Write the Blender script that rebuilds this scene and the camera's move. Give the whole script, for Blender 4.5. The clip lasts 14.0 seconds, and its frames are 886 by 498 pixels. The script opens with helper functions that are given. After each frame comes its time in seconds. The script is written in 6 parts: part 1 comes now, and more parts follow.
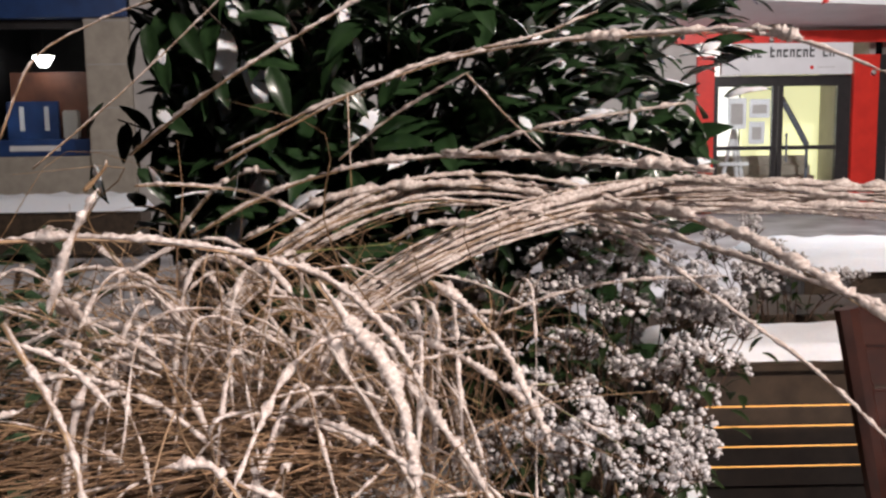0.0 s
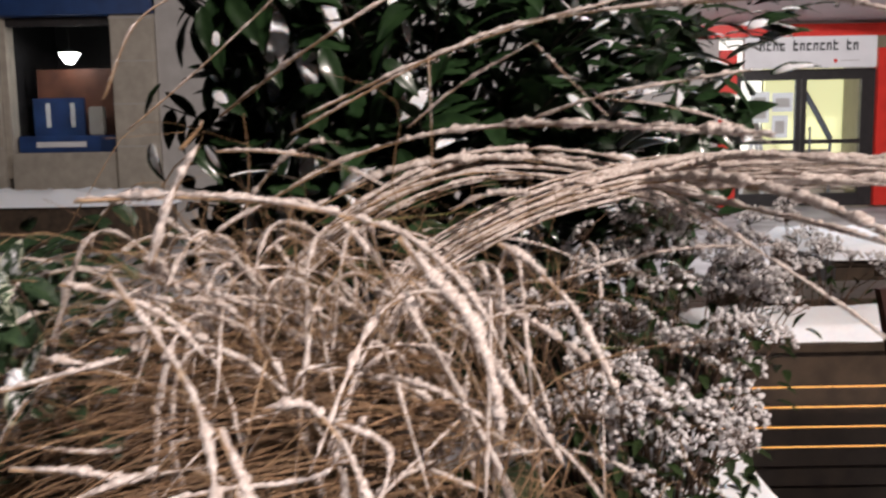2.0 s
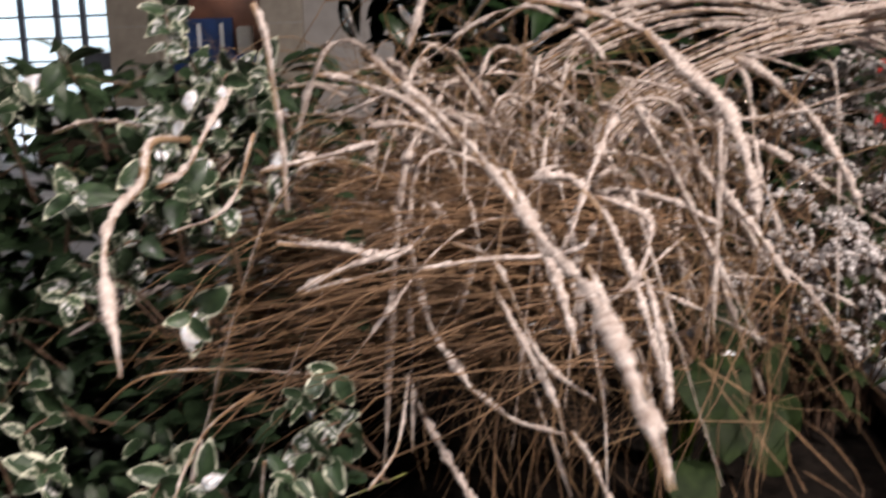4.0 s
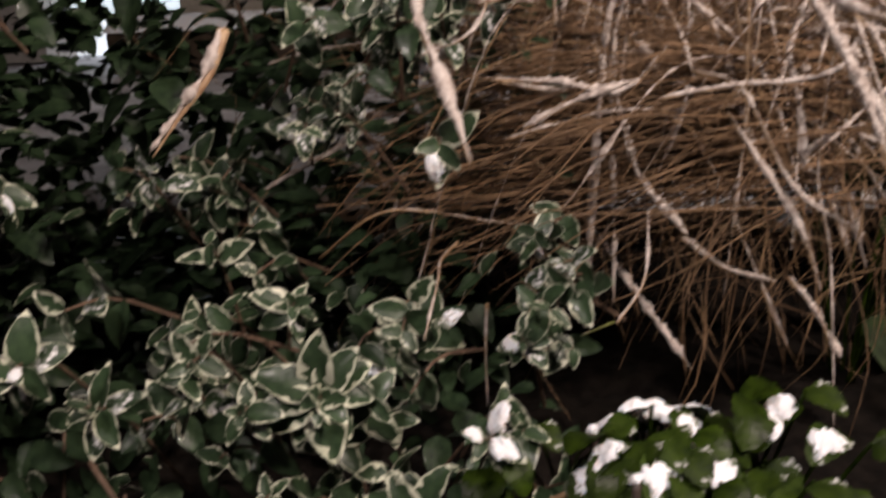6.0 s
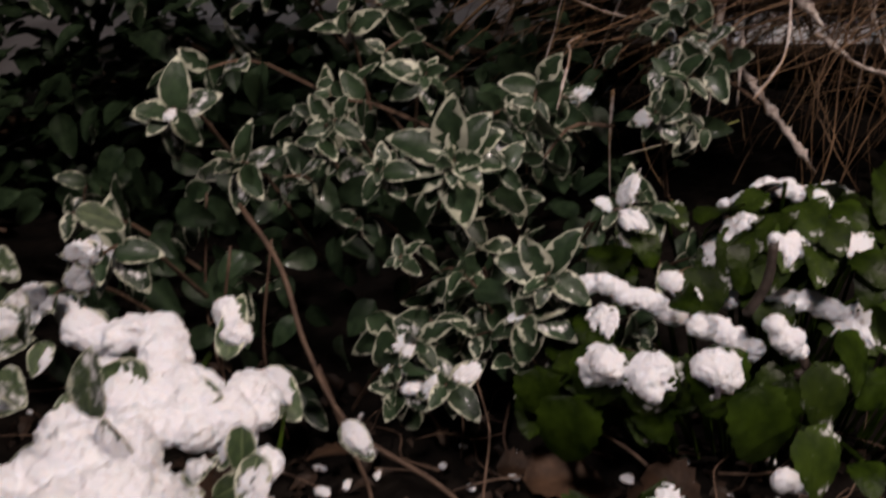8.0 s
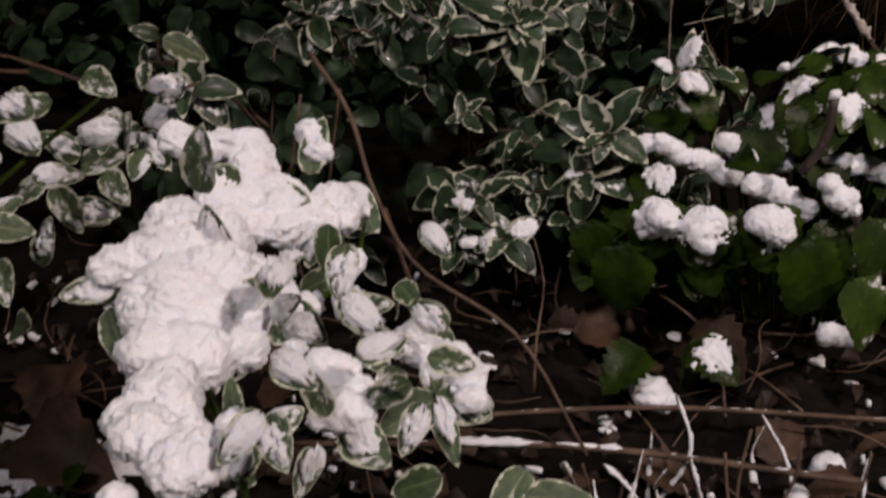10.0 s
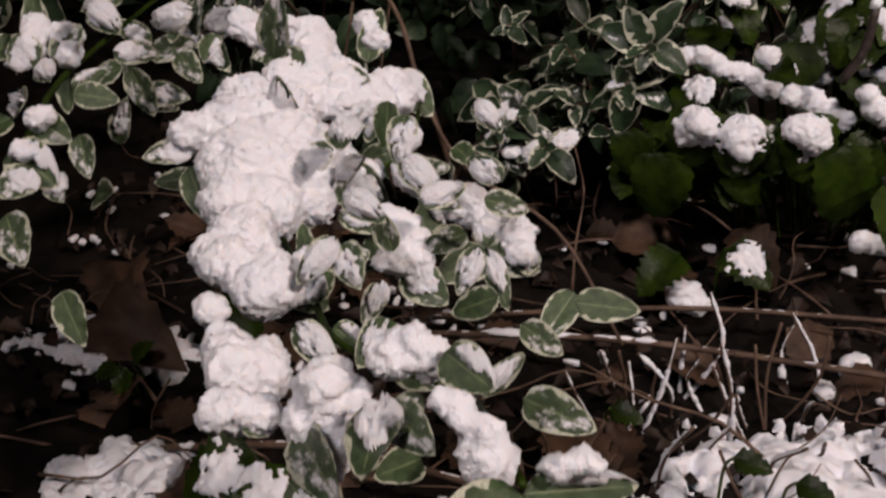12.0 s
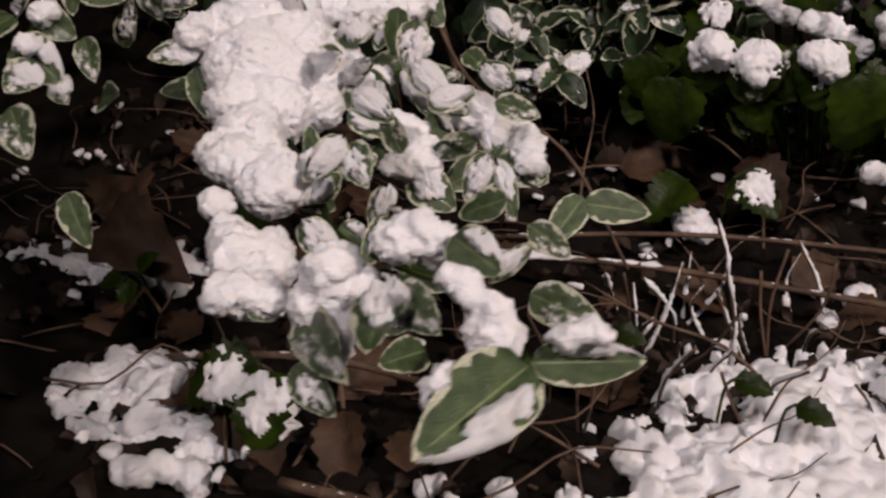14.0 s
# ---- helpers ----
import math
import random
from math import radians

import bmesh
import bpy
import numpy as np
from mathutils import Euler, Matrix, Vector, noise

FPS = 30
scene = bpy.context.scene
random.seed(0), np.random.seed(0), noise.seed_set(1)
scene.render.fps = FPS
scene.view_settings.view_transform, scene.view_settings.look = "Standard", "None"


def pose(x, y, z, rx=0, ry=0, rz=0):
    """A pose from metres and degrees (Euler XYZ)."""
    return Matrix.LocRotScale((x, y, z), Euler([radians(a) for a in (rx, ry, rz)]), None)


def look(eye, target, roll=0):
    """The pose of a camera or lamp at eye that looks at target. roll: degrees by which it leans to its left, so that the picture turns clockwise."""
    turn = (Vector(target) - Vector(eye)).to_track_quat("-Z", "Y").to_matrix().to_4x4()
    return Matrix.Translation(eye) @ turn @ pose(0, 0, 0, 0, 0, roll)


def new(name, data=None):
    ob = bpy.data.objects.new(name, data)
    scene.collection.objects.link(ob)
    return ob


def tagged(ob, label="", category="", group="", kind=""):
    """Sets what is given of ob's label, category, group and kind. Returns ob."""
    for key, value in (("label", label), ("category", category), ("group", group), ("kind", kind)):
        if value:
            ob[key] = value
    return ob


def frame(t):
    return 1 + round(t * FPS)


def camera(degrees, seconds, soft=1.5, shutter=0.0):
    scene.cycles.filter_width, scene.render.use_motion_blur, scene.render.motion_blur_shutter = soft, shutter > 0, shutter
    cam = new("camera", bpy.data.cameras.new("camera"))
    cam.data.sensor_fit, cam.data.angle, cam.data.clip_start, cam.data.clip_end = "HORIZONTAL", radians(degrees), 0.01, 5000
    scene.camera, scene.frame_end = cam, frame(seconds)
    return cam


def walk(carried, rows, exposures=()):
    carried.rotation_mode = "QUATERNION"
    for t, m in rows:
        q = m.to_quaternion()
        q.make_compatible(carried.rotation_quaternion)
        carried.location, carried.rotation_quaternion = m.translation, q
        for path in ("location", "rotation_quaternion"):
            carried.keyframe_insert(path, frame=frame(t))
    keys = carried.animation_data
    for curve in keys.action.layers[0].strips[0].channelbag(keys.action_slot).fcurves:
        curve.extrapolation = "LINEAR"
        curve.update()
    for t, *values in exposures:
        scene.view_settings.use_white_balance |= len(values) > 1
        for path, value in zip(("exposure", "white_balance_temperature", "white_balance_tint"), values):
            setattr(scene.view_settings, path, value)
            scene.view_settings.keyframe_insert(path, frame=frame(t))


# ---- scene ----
cam = camera(50.49, 14.0, soft=2.5, shutter=0.9)

# seconds, place in metres, then yaw, pitch and roll in degrees
PATH = [
    (0, 0.0002, 0.0009, 1.4998, -0.9308, -7.3034, -0.7995),
    (0.5, -0.0089, 0.0041, 1.4985, -0.6326, -7.1835, -0.8038),
    (1, -0.0130, 0.0021, 1.4964, -0.5410, -7.1113, -0.8008),
    (1.5, -0.0276, -0.0163, 1.4810, -0.3783, -7.1953, -0.9797),
    (2, -0.0743, -0.0488, 1.4573, 0.1490, -7.4236, -1.0130),
    (2.5, -0.1223, -0.0762, 1.4132, 1.4468, -7.8890, -1.0577),
    (3, -0.1613, -0.0883, 1.3634, 4.0202, -8.6525, -1.2461),
    (3.5, -0.1901, -0.0950, 1.3239, 5.4932, -9.6876, -1.3179),
    (4, -0.2140, -0.0967, 1.2980, 8.1363, -11.4993, -1.2958),
    (4.2, -0.2287, -0.1000, 1.2950, 8.7877, -12.2192, -1.1),
    (6.3, -0.4222, -0.1132, 1.1977, 12.868, -17.882, -3.424),
    (6.5, -0.4264, -0.1154, 1.1846, 13.778, -18.672, -3.383),
    (7, -0.4387, -0.1411, 1.1629, 15.878, -21.188, -3.945),
    (7.5, -0.4454, -0.1518, 1.1439, 16.899, -22.787, -3.982),
    (8, -0.4541, -0.1660, 1.1255, 17.544, -24.237, -3.705),
    (8.5, -0.4604, -0.1920, 1.1157, 18.480, -25.411, -3.741),
    (9, -0.4588, -0.2053, 1.1067, 19.259, -26.750, -3.897),
    (9.2, -0.4589, -0.2105, 1.1036, 19.538, -27.258, -3.886),
    (11.3, -0.4663, -0.2668, 1.0807, 21.728, -31.857, -3.247),
    (11.5, -0.4703, -0.2784, 1.0804, 21.505, -31.810, -3.384),
    (12, -0.4520, -0.2764, 1.0727, 23.225, -32.381, -3.970),
    (12.5, -0.4588, -0.2907, 1.0691, 23.029, -33.276, -3.546),
    (13, -0.4522, -0.2838, 1.0739, 24.219, -35.217, -3.545),
    (13.5, -0.4597, -0.2921, 1.0616, 23.716, -35.757, -3.030),
    (14, -0.4520, -0.2814, 1.0591, 23.865, -36.285, -2.892),
]
walk(cam, [(t, pose(x, y, z, 90 + p, 0, a) @ pose(0, 0, 0, 0, 0, r)) for t, x, y, z, a, p, r in PATH],
     exposures=[(0, 0.22, 6080, 11), (4.2, 0.1, 6200, 12), (6.5, -0.55, 6550, 15), (8, -0.98, 6400, 16), (9.2, -1.15, 6280, 17), (11.5, -1.08, 6300, 17), (14, -1.08, 6450, 16)])

# ---- light: a winter night under street lamps, lit shop fronts across the street ----
night = bpy.data.worlds.new("night_sky")
night.use_nodes = True
night.node_tree.nodes["Background"].inputs[0].default_value = (0.30, 0.26, 0.28, 1)
night.node_tree.nodes["Background"].inputs[1].default_value = 0.006
scene.world = night


def lamp(name, place, target, watts, size, colour):
    data = bpy.data.lights.new(name, "AREA")
    data.shape, data.size, data.energy, data.color = "DISK", size, watts, colour
    ob = new(name, data)
    ob.matrix_world = look(place, target)
    return ob


def spot(name, place, target, watts, degrees, colour):
    data = bpy.data.lights.new(name, "SPOT")
    data.energy, data.color, data.spot_size, data.spot_blend, data.shadow_soft_size = watts, colour, radians(degrees), 1.0, 0.30
    ob = new(name, data)
    ob.matrix_world = look(place, target)
    return ob


spot("street_light", (-0.65, -1.75, 4.15), (-0.16, 0.52, 0.87), 690, 37, (1.0, 0.87, 0.80))
lamp("street_light", (3.4, -0.9, 4.6), (0.2, 1.6, 1.0), 420, 0.35, (1.0, 0.84, 0.72))
lamp("street_light", (4.6, 6.6, 4.8), (4.8, 12.0, 0.5), 520, 0.5, (1.0, 0.93, 0.88))
lamp("street_light", (-5.0, 6.5, 4.6), (-5.5, 14.0, 1.0), 48, 0.5, (1.0, 0.88, 0.76))

# ---- materials ----
def material(name, base, dark, rough=0.6, scale=30.0, metal=0.0, bump=0.2, bump_scale=200.0, sheen=0.0, sss=0.0, spread=0.0, coat=0.0, detail=4.0, dust=0.0, dust_scale=90.0, gloss=0.5):
    """Two tones mixed by a noise at one scale, relief at a finer one; spread shifts the tone from piece to piece."""
    m = bpy.data.materials.new(name)
    m.use_nodes = True
    n, l = m.node_tree.nodes, m.node_tree.links
    b = n["Principled BSDF"]
    co = n.new("ShaderNodeTexCoord")
    big, fine = n.new("ShaderNodeTexNoise"), n.new("ShaderNodeTexNoise")
    big.inputs["Scale"].default_value, big.inputs["Detail"].default_value = scale, detail
    fine.inputs["Scale"].default_value, fine.inputs["Detail"].default_value = bump_scale, 3
    ramp = n.new("ShaderNodeValToRGB")
    ramp.color_ramp.elements[0].position, ramp.color_ramp.elements[1].position = 0.32, 0.68
    ramp.color_ramp.elements[0].color, ramp.color_ramp.elements[1].color = (*dark, 1), (*base, 1)
    l.new(co.outputs["Object"], big.inputs["Vector"])
    l.new(co.outputs["Object"], fine.inputs["Vector"])
    l.new(big.outputs["Fac"], ramp.inputs["Fac"])
    out = ramp.outputs["Color"]
    if spread:
        info, geo, add = n.new("ShaderNodeObjectInfo"), n.new("ShaderNodeNewGeometry"), n.new("ShaderNodeMath")
        add.operation = "ADD"
        l.new(info.outputs["Random"], add.inputs[0])
        l.new(geo.outputs["Random Per Island"], add.inputs[1])
        rng, hsv = n.new("ShaderNodeMapRange"), n.new("ShaderNodeHueSaturation")
        rng.inputs["From Max"].default_value = 2
        rng.inputs["To Min"].default_value, rng.inputs["To Max"].default_value = 1 - spread, 1 + spread
        l.new(add.outputs[0], rng.inputs["Value"])
        l.new(rng.outputs[0], hsv.inputs["Value"])
        l.new(out, hsv.inputs["Color"])
        out = hsv.outputs["Color"]
    if dust:
        # a broken dusting of snow on the surface
        flake, edge, mix = n.new("ShaderNodeTexNoise"), n.new("ShaderNodeValToRGB"), n.new("ShaderNodeMix")
        flake.inputs["Scale"].default_value, flake.inputs["Detail"].default_value, flake.inputs["Roughness"].default_value = dust_scale, 6, 0.7
        edge.color_ramp.elements[0].position, edge.color_ramp.elements[1].position = 0.62 - 0.25 * dust, 0.70 - 0.25 * dust
        mix.data_type = "RGBA"
        mix.inputs["B"].default_value = (0.80, 0.79, 0.81, 1)
        l.new(co.outputs["Object"], flake.inputs["Vector"])
        l.new(flake.outputs["Fac"], edge.inputs["Fac"])
        l.new(edge.outputs["Color"], mix.inputs["Factor"])
        l.new(out, mix.inputs["A"])
        out = mix.outputs["Result"]
    l.new(out, b.inputs["Base Color"])
    if bump:
        bp = n.new("ShaderNodeBump")
        bp.inputs["Strength"].default_value, bp.inputs["Distance"].default_value = bump, 0.002
        l.new(fine.outputs["Fac"], bp.inputs["Height"])
        l.new(bp.outputs["Normal"], b.inputs["Normal"])
    b.inputs["Roughness"].default_value, b.inputs["Metallic"].default_value = rough, metal
    b.inputs["Coat Weight"].default_value = coat
    b.inputs["Specular IOR Level"].default_value = gloss
    if sss:
        b.inputs["Subsurface Weight"].default_value = sss
        b.inputs["Subsurface Radius"].default_value = (0.020, 0.018, 0.017)
    return m


def glowing(name, colour, strength):
    m = bpy.data.materials.new(name)
    m.use_nodes = True
    b = m.node_tree.nodes["Principled BSDF"]
    b.inputs["Base Color"].default_value = (*colour, 1)
    b.inputs["Emission Color"].default_value, b.inputs["Emission Strength"].default_value = (*colour, 1), strength
    return m


def clear(name, tint=(0.9, 0.95, 0.95), rough=0.03):
    m = bpy.data.materials.new(name)
    m.use_nodes = True
    b = m.node_tree.nodes["Principled BSDF"]
    b.inputs["Base Color"].default_value = (*tint, 1)
    b.inputs["Transmission Weight"].default_value, b.inputs["Roughness"].default_value, b.inputs["IOR"].default_value = 1.0, rough, 1.33
    return m


SNOW = material("snow", (0.88, 0.89, 0.95), (0.83, 0.84, 0.91), 0.85, 60, bump=0.6, bump_scale=1000, sss=0.8)
CRUST = material("wet_snow_crust", (0.72, 0.65, 0.61), (0.38, 0.30, 0.26), 0.40, 150, bump=1.0, bump_scale=600, sss=0.25)
ICE = clear("ice_drop", (0.97, 0.96, 0.96), 0.05)
SEEDSNOW = material("wet_snow_on_seed_heads", (0.78, 0.76, 0.77), (0.40, 0.365, 0.355), 0.55, 70, bump=0.6, bump_scale=700, sss=0.2, spread=0.2)
STRAW = material("dry_straw", (0.33, 0.215, 0.115), (0.16, 0.095, 0.05), 0.45, 40, bump=0.4, bump_scale=300, spread=0.5, gloss=0.35)
PALE = material("pale_straw", (0.44, 0.31, 0.19), (0.24, 0.14, 0.075), 0.5, 70, bump=0.5, bump_scale=400, spread=0.4)
TAWNY = material("tawny_straw", (0.29, 0.178, 0.10), (0.06, 0.036, 0.021), 0.55, 12, bump=0.3, bump_scale=300, spread=0.5, gloss=0.3)
LAUREL = material("laurel_leaf", (0.024, 0.052, 0.018), (0.011, 0.026, 0.010), 0.30, 25, bump=0.15, bump_scale=120, spread=0.4, coat=0.15)
LEAF = material("evergreen_leaf", (0.042, 0.072, 0.034), (0.016, 0.032, 0.016), 0.38, 90, bump=0.35, bump_scale=350, spread=0.45, coat=0.1, gloss=0.3)
MARGIN = material("cream_leaf_margin", (0.66, 0.66, 0.53), (0.24, 0.27, 0.19), 0.42, 55, bump=0.3, bump_scale=350, spread=0.35)
BIGLEAF = material("mottled_evergreen_leaf", (0.075, 0.115, 0.045), (0.022, 0.042, 0.018), 0.36, 5, bump=0.35, bump_scale=60, spread=0.3, coat=0.15, detail=8.0)
RIB = material("pale_leaf_rib", (0.22, 0.26, 0.13), (0.12, 0.16, 0.07), 0.45, 20, bump=0.1)
BIGDUST = material("dusted_evergreen_leaf", (0.075, 0.115, 0.045), (0.022, 0.042, 0.018), 0.42, 5, bump=0.5, bump_scale=60, spread=0.3, coat=0.05, detail=8.0, dust=0.45, dust_scale=2.2)
DUSTLEAF = material("frosted_evergreen_leaf", (0.042, 0.072, 0.034), (0.016, 0.032, 0.016), 0.45, 90, bump=0.35, bump_scale=350, spread=0.45, dust=0.45, dust_scale=75, gloss=0.3)
LIMEDUST = material("dusted_green_leaf", (0.036, 0.060, 0.006), (0.010, 0.020, 0.003), 0.55, 45, bump=0.5, bump_scale=160, spread=0.5, dust=0.2, dust_scale=40, gloss=0.12)
LIME = material("fresh_green_leaf", (0.027, 0.048, 0.004), (0.004, 0.009, 0.001), 0.38, 45, bump=0.5, bump_scale=160, spread=0.5, gloss=0.12)
BROAD = material("broad_green_leaf", (0.024, 0.040, 0.012), (0.010, 0.018, 0.006), 0.6, 40, bump=0.3, bump_scale=100, spread=0.3, gloss=0.12)
DEAD = material("dead_leaf", (0.085, 0.048, 0.029), (0.030, 0.018, 0.012), 0.6, 45, bump=0.5, bump_scale=200, spread=0.5, gloss=0.2)
SCRAP = material("rotting_leaf_scrap", (0.042, 0.026, 0.018), (0.014, 0.009, 0.007), 0.6, 45, bump=0.5, bump_scale=200, spread=0.5, gloss=0.2)
TWIG = material("brown_twig", (0.15, 0.098, 0.068), (0.06, 0.037, 0.027), 0.6, 50, bump=0.5, bump_scale=300, spread=0.3, gloss=0.25)
BARK = material("dark_wet_bark", (0.07, 0.05, 0.04), (0.025, 0.018, 0.015), 0.55, 40, bump=0.8, bump_scale=150)
# wet soil, its tone taken darker to hold the shade under the plants
SOIL = material("wet_soil_shade_deepened", (0.010, 0.0075, 0.006), (0.003, 0.0024, 0.002), 0.85, 30, bump=1.0, bump_scale=120, gloss=0.1)
BOARD = material("dark_stained_board", (0.062, 0.042, 0.027), (0.03, 0.02, 0.013), 0.45, 14, bump=0.3, bump_scale=90, spread=0.15)
STONE = material("beige_stone", (0.42, 0.37, 0.31), (0.33, 0.29, 0.24), 0.7, 6, bump=0.3, bump_scale=60)
PLASTER = material("painted_plaster", (0.45, 0.42, 0.40), (0.38, 0.35, 0.33), 0.7, 4, bump=0.2, bump_scale=50)
RED = material("red_panel", (0.70, 0.035, 0.02), (0.58, 0.025, 0.015), 0.4, 5, bump=0.1, bump_scale=40)
FRAME = material("dark_door_frame", (0.035, 0.03, 0.03), (0.02, 0.018, 0.018), 0.35, 10, bump=0.1)
WHITE = material("white_sign", (0.75, 0.73, 0.74), (0.68, 0.66, 0.67), 0.5, 3, bump=0.05)
INK = material("black_lettering", (0.03, 0.03, 0.03), (0.02, 0.02, 0.02), 0.5, 10, bump=0)
BLUE = material("blue_panel", (0.018, 0.055, 0.18), (0.01, 0.03, 0.11), 0.45, 4, bump=0.1)
# near black puts the dimness of the shop room into its surfaces
DIM_ROOM = material("painted_room_gloom", (0.03, 0.028, 0.03), (0.015, 0.014, 0.016), 0.6, 3, bump=0)
BROWN = material("brown_display", (0.16, 0.06, 0.035), (0.08, 0.03, 0.02), 0.6, 3, bump=0.1)
SLUSH = material("trodden_snow", (0.62, 0.60, 0.62), (0.30, 0.28, 0.29), 0.6, 1.5, bump=0.6, bump_scale=40)
METAL = material("painted_metal", (0.20, 0.22, 0.26), (0.14, 0.15, 0.18), 0.4, 20, metal=0.4, bump=0.1)
# hall walls that glow themselves, standing in for lamps indoors
GLOW_WHITE = glowing("glowing_white_wall", (1.0, 0.93, 0.84), 1.1)
GLOW_YELLOW = glowing("glowing_yellow_wall", (0.86, 0.80, 0.42), 0.8)
LIT_LAMP = glowing("lamp_bulb", (1.0, 0.92, 0.82), 12.0)
# cool white wall with the shop's lamplight put in as its own glow
GLOW_COOL = glowing("glowing_cool_wall", (0.85, 0.93, 1.0), 1.3)
WARM_STRIP = glowing("warm_light_strip", (1.0, 0.46, 0.12), 1.6)
GLASS = clear("window_glass")
GLASS.node_tree.nodes["Principled BSDF"].inputs["IOR"].default_value = 1.05

# ---- building helpers ----
def link(name, data, parent=None, label=""):
    ob = new(name, data)
    if parent:
        ob.parent = parent
    if label:
        ob["label"] = label
    return ob


def mesh_of(bm, mats, smooth=True):
    me = bpy.data.meshes.new("shape")
    bm.to_mesh(me)
    bm.free()
    for m in mats if isinstance(mats, (list, tuple)) else (mats,):
        me.materials.append(m)
    if smooth:
        me.polygons.foreach_set("use_smooth", [True] * len(me.polygons))
    return me


def part(name, bm, mats, parent, label="", smooth=False):
    return link(name, mesh_of(bm, mats, smooth), parent, label)


def thing(name, label, category, place=(0, 0, 0), group="", kind=""):
    ob = new(name)
    ob.location = place
    return tagged(ob, label, category, group, kind)


def add_box(bm, lo, hi, bevel=0.0):
    lo, hi = Vector(lo), Vector(hi)
    made = bmesh.ops.create_cube(bm, size=1.0)["verts"]
    for v in made:
        v.co = Vector([(lo[k] + hi[k]) / 2 + v.co[k] * (hi[k] - lo[k]) for k in range(3)])
    if bevel:
        edges = {e for v in made for e in v.link_edges}
        bmesh.ops.bevel(bm, geom=list(edges), offset=bevel, segments=2, affect="EDGES")
    return bm


def box(lo, hi, bevel=0.004):
    return add_box(bmesh.new(), lo, hi, bevel)


def spline(points, n):
    """n + 1 places on a smooth curve through a few points."""
    p = [Vector(q) for q in points]
    p = [2 * p[0] - p[1], *p, 2 * p[-1] - p[-2]]
    out = []
    spans = len(p) - 3
    for i in range(n + 1):
        s = min(i * spans / n, spans - 1e-6)
        k, t = int(s), s - int(s)
        a, b, c, d = p[k:k + 4]
        out.append(0.5 * (2 * b + (c - a) * t + (2 * a - 5 * b + 4 * c - d) * t * t + (3 * b - a - 3 * c + d) * t ** 3))
    return out


def tube(bm, path, radius, sides=5, flat=1.0, lift=0.0, twist=0.0):
    """A tapered tube; radius is a function of 0..1 along it; flat squeezes it; lift raises it."""
    rings, n = [], len(path) - 1
    for i, c in enumerate(path):
        ahead = (path[min(i + 1, n)] - path[max(i - 1, 0)]).normalized()
        side = ahead.cross(Vector((0, 0, 1)))
        side = side.normalized() if side.length > 1e-3 else Vector((1, 0, 0))
        up = side.cross(ahead)
        r = radius(i / n)
        ring = []
        for k in range(sides):
            a = 2 * math.pi * k / sides + twist * i
            ring.append(bm.verts.new(c + side * math.cos(a) * r + up * (math.sin(a) * r * flat + lift)))
        rings.append(ring)
    for a, b in zip(rings, rings[1:]):
        for k in range(sides):
            bm.faces.new((a[k], a[(k + 1) % sides], b[(k + 1) % sides], b[k]))
    bm.faces.new(rings[0][::-1])
    bm.faces.new(rings[-1])
    return bm


def crust(bm, path, size, seed, sides=7, cover=0.9):
    """Knobbly wet snow along the upper side of a stem, broken by bare gaps."""
    rng = random.Random(seed)
    off = rng.random() * 90
    length = sum((b - a).length for a, b in zip(path, path[1:]))
    def r(t):
        w = noise.noise((t * length * 60 + off, off, 0)) * 0.6 + noise.noise((t * length * 22, off, 5)) * 0.85
        bare = noise.noise((t * length * 15, 3, off)) < 0.35 - cover
        return max(0.0005, size * (0.70 + w) * (0.15 if bare else 1) * min(1, 9 * t + 0.1, 9 * (1 - t) + 0.1))
    tube(bm, path, r, sides, flat=0.8, lift=size * 0.5, twist=0.35)
    n = len(path)
    bm.verts.ensure_lookup_table()
    for k, v in enumerate(bm.verts):
        c = path[min(n - 1, k // sides)]
        d = v.co - c
        p = v.co * 1000
        v.co = c + d * max(0.3, 1 + 0.55 * noise.noise(p * 0.16 + Vector((off, 0, 0))) + 0.40 * noise.noise(p * 0.42))
    return bm


def leaf_mesh(length, width, mats, seed=0, fold=0.25, curl=0.3, margin=0.0, blunt=0.0, teeth=0.0, rows=9, rib=0.0):
    """A leaf along +y, upper side +z: folded along its midrib, curled, with an uneven pale margin if asked for."""
    rng = random.Random(seed)
    bm = bmesh.new()
    uv = []
    across = (-1, -0.72, -0.36, -rib, rib, 0.36, 0.72, 1) if rib else (-1, -0.72, -0.36, 0, 0.36, 0.72, 1)
    for i in range(rows + 1):
        t = i / rows
        shape = math.sin(math.pi * min(1, t ** (0.75 - 0.2 * blunt))) ** (0.8 - 0.35 * blunt)
        half = max(0.0006, width / 2 * shape)
        if teeth:
            half *= 1 + teeth * (0.5 - i % 2)
        row = []
        for a in across:
            inner = a
            if 0.5 < abs(a) < 0.9:
                inner = math.copysign(1 - margin * (0.35 + 1.9 * rng.random() ** 2) if margin else abs(a), a)
            x = inner * half
            z = abs(x) * fold - curl * length * (t - 0.25) ** 2 + 0.02 * length * rng.uniform(-1, 1) * abs(a)
            row.append(bm.verts.new((x, t * length, z)))
        uv.append(row)
    for i, (a, b) in enumerate(zip(uv, uv[1:])):
        for k in range(len(across) - 1):
            f = bm.faces.new((a[k], a[k + 1], b[k + 1], b[k]))
            edge = k in (0, len(across) - 2)
            if margin and (edge or i >= rows - 1):
                f.material_index = 1
            if rib and k == 3 and i < rows - 2:
                f.material_index = 2
    return mesh_of(bm, mats)


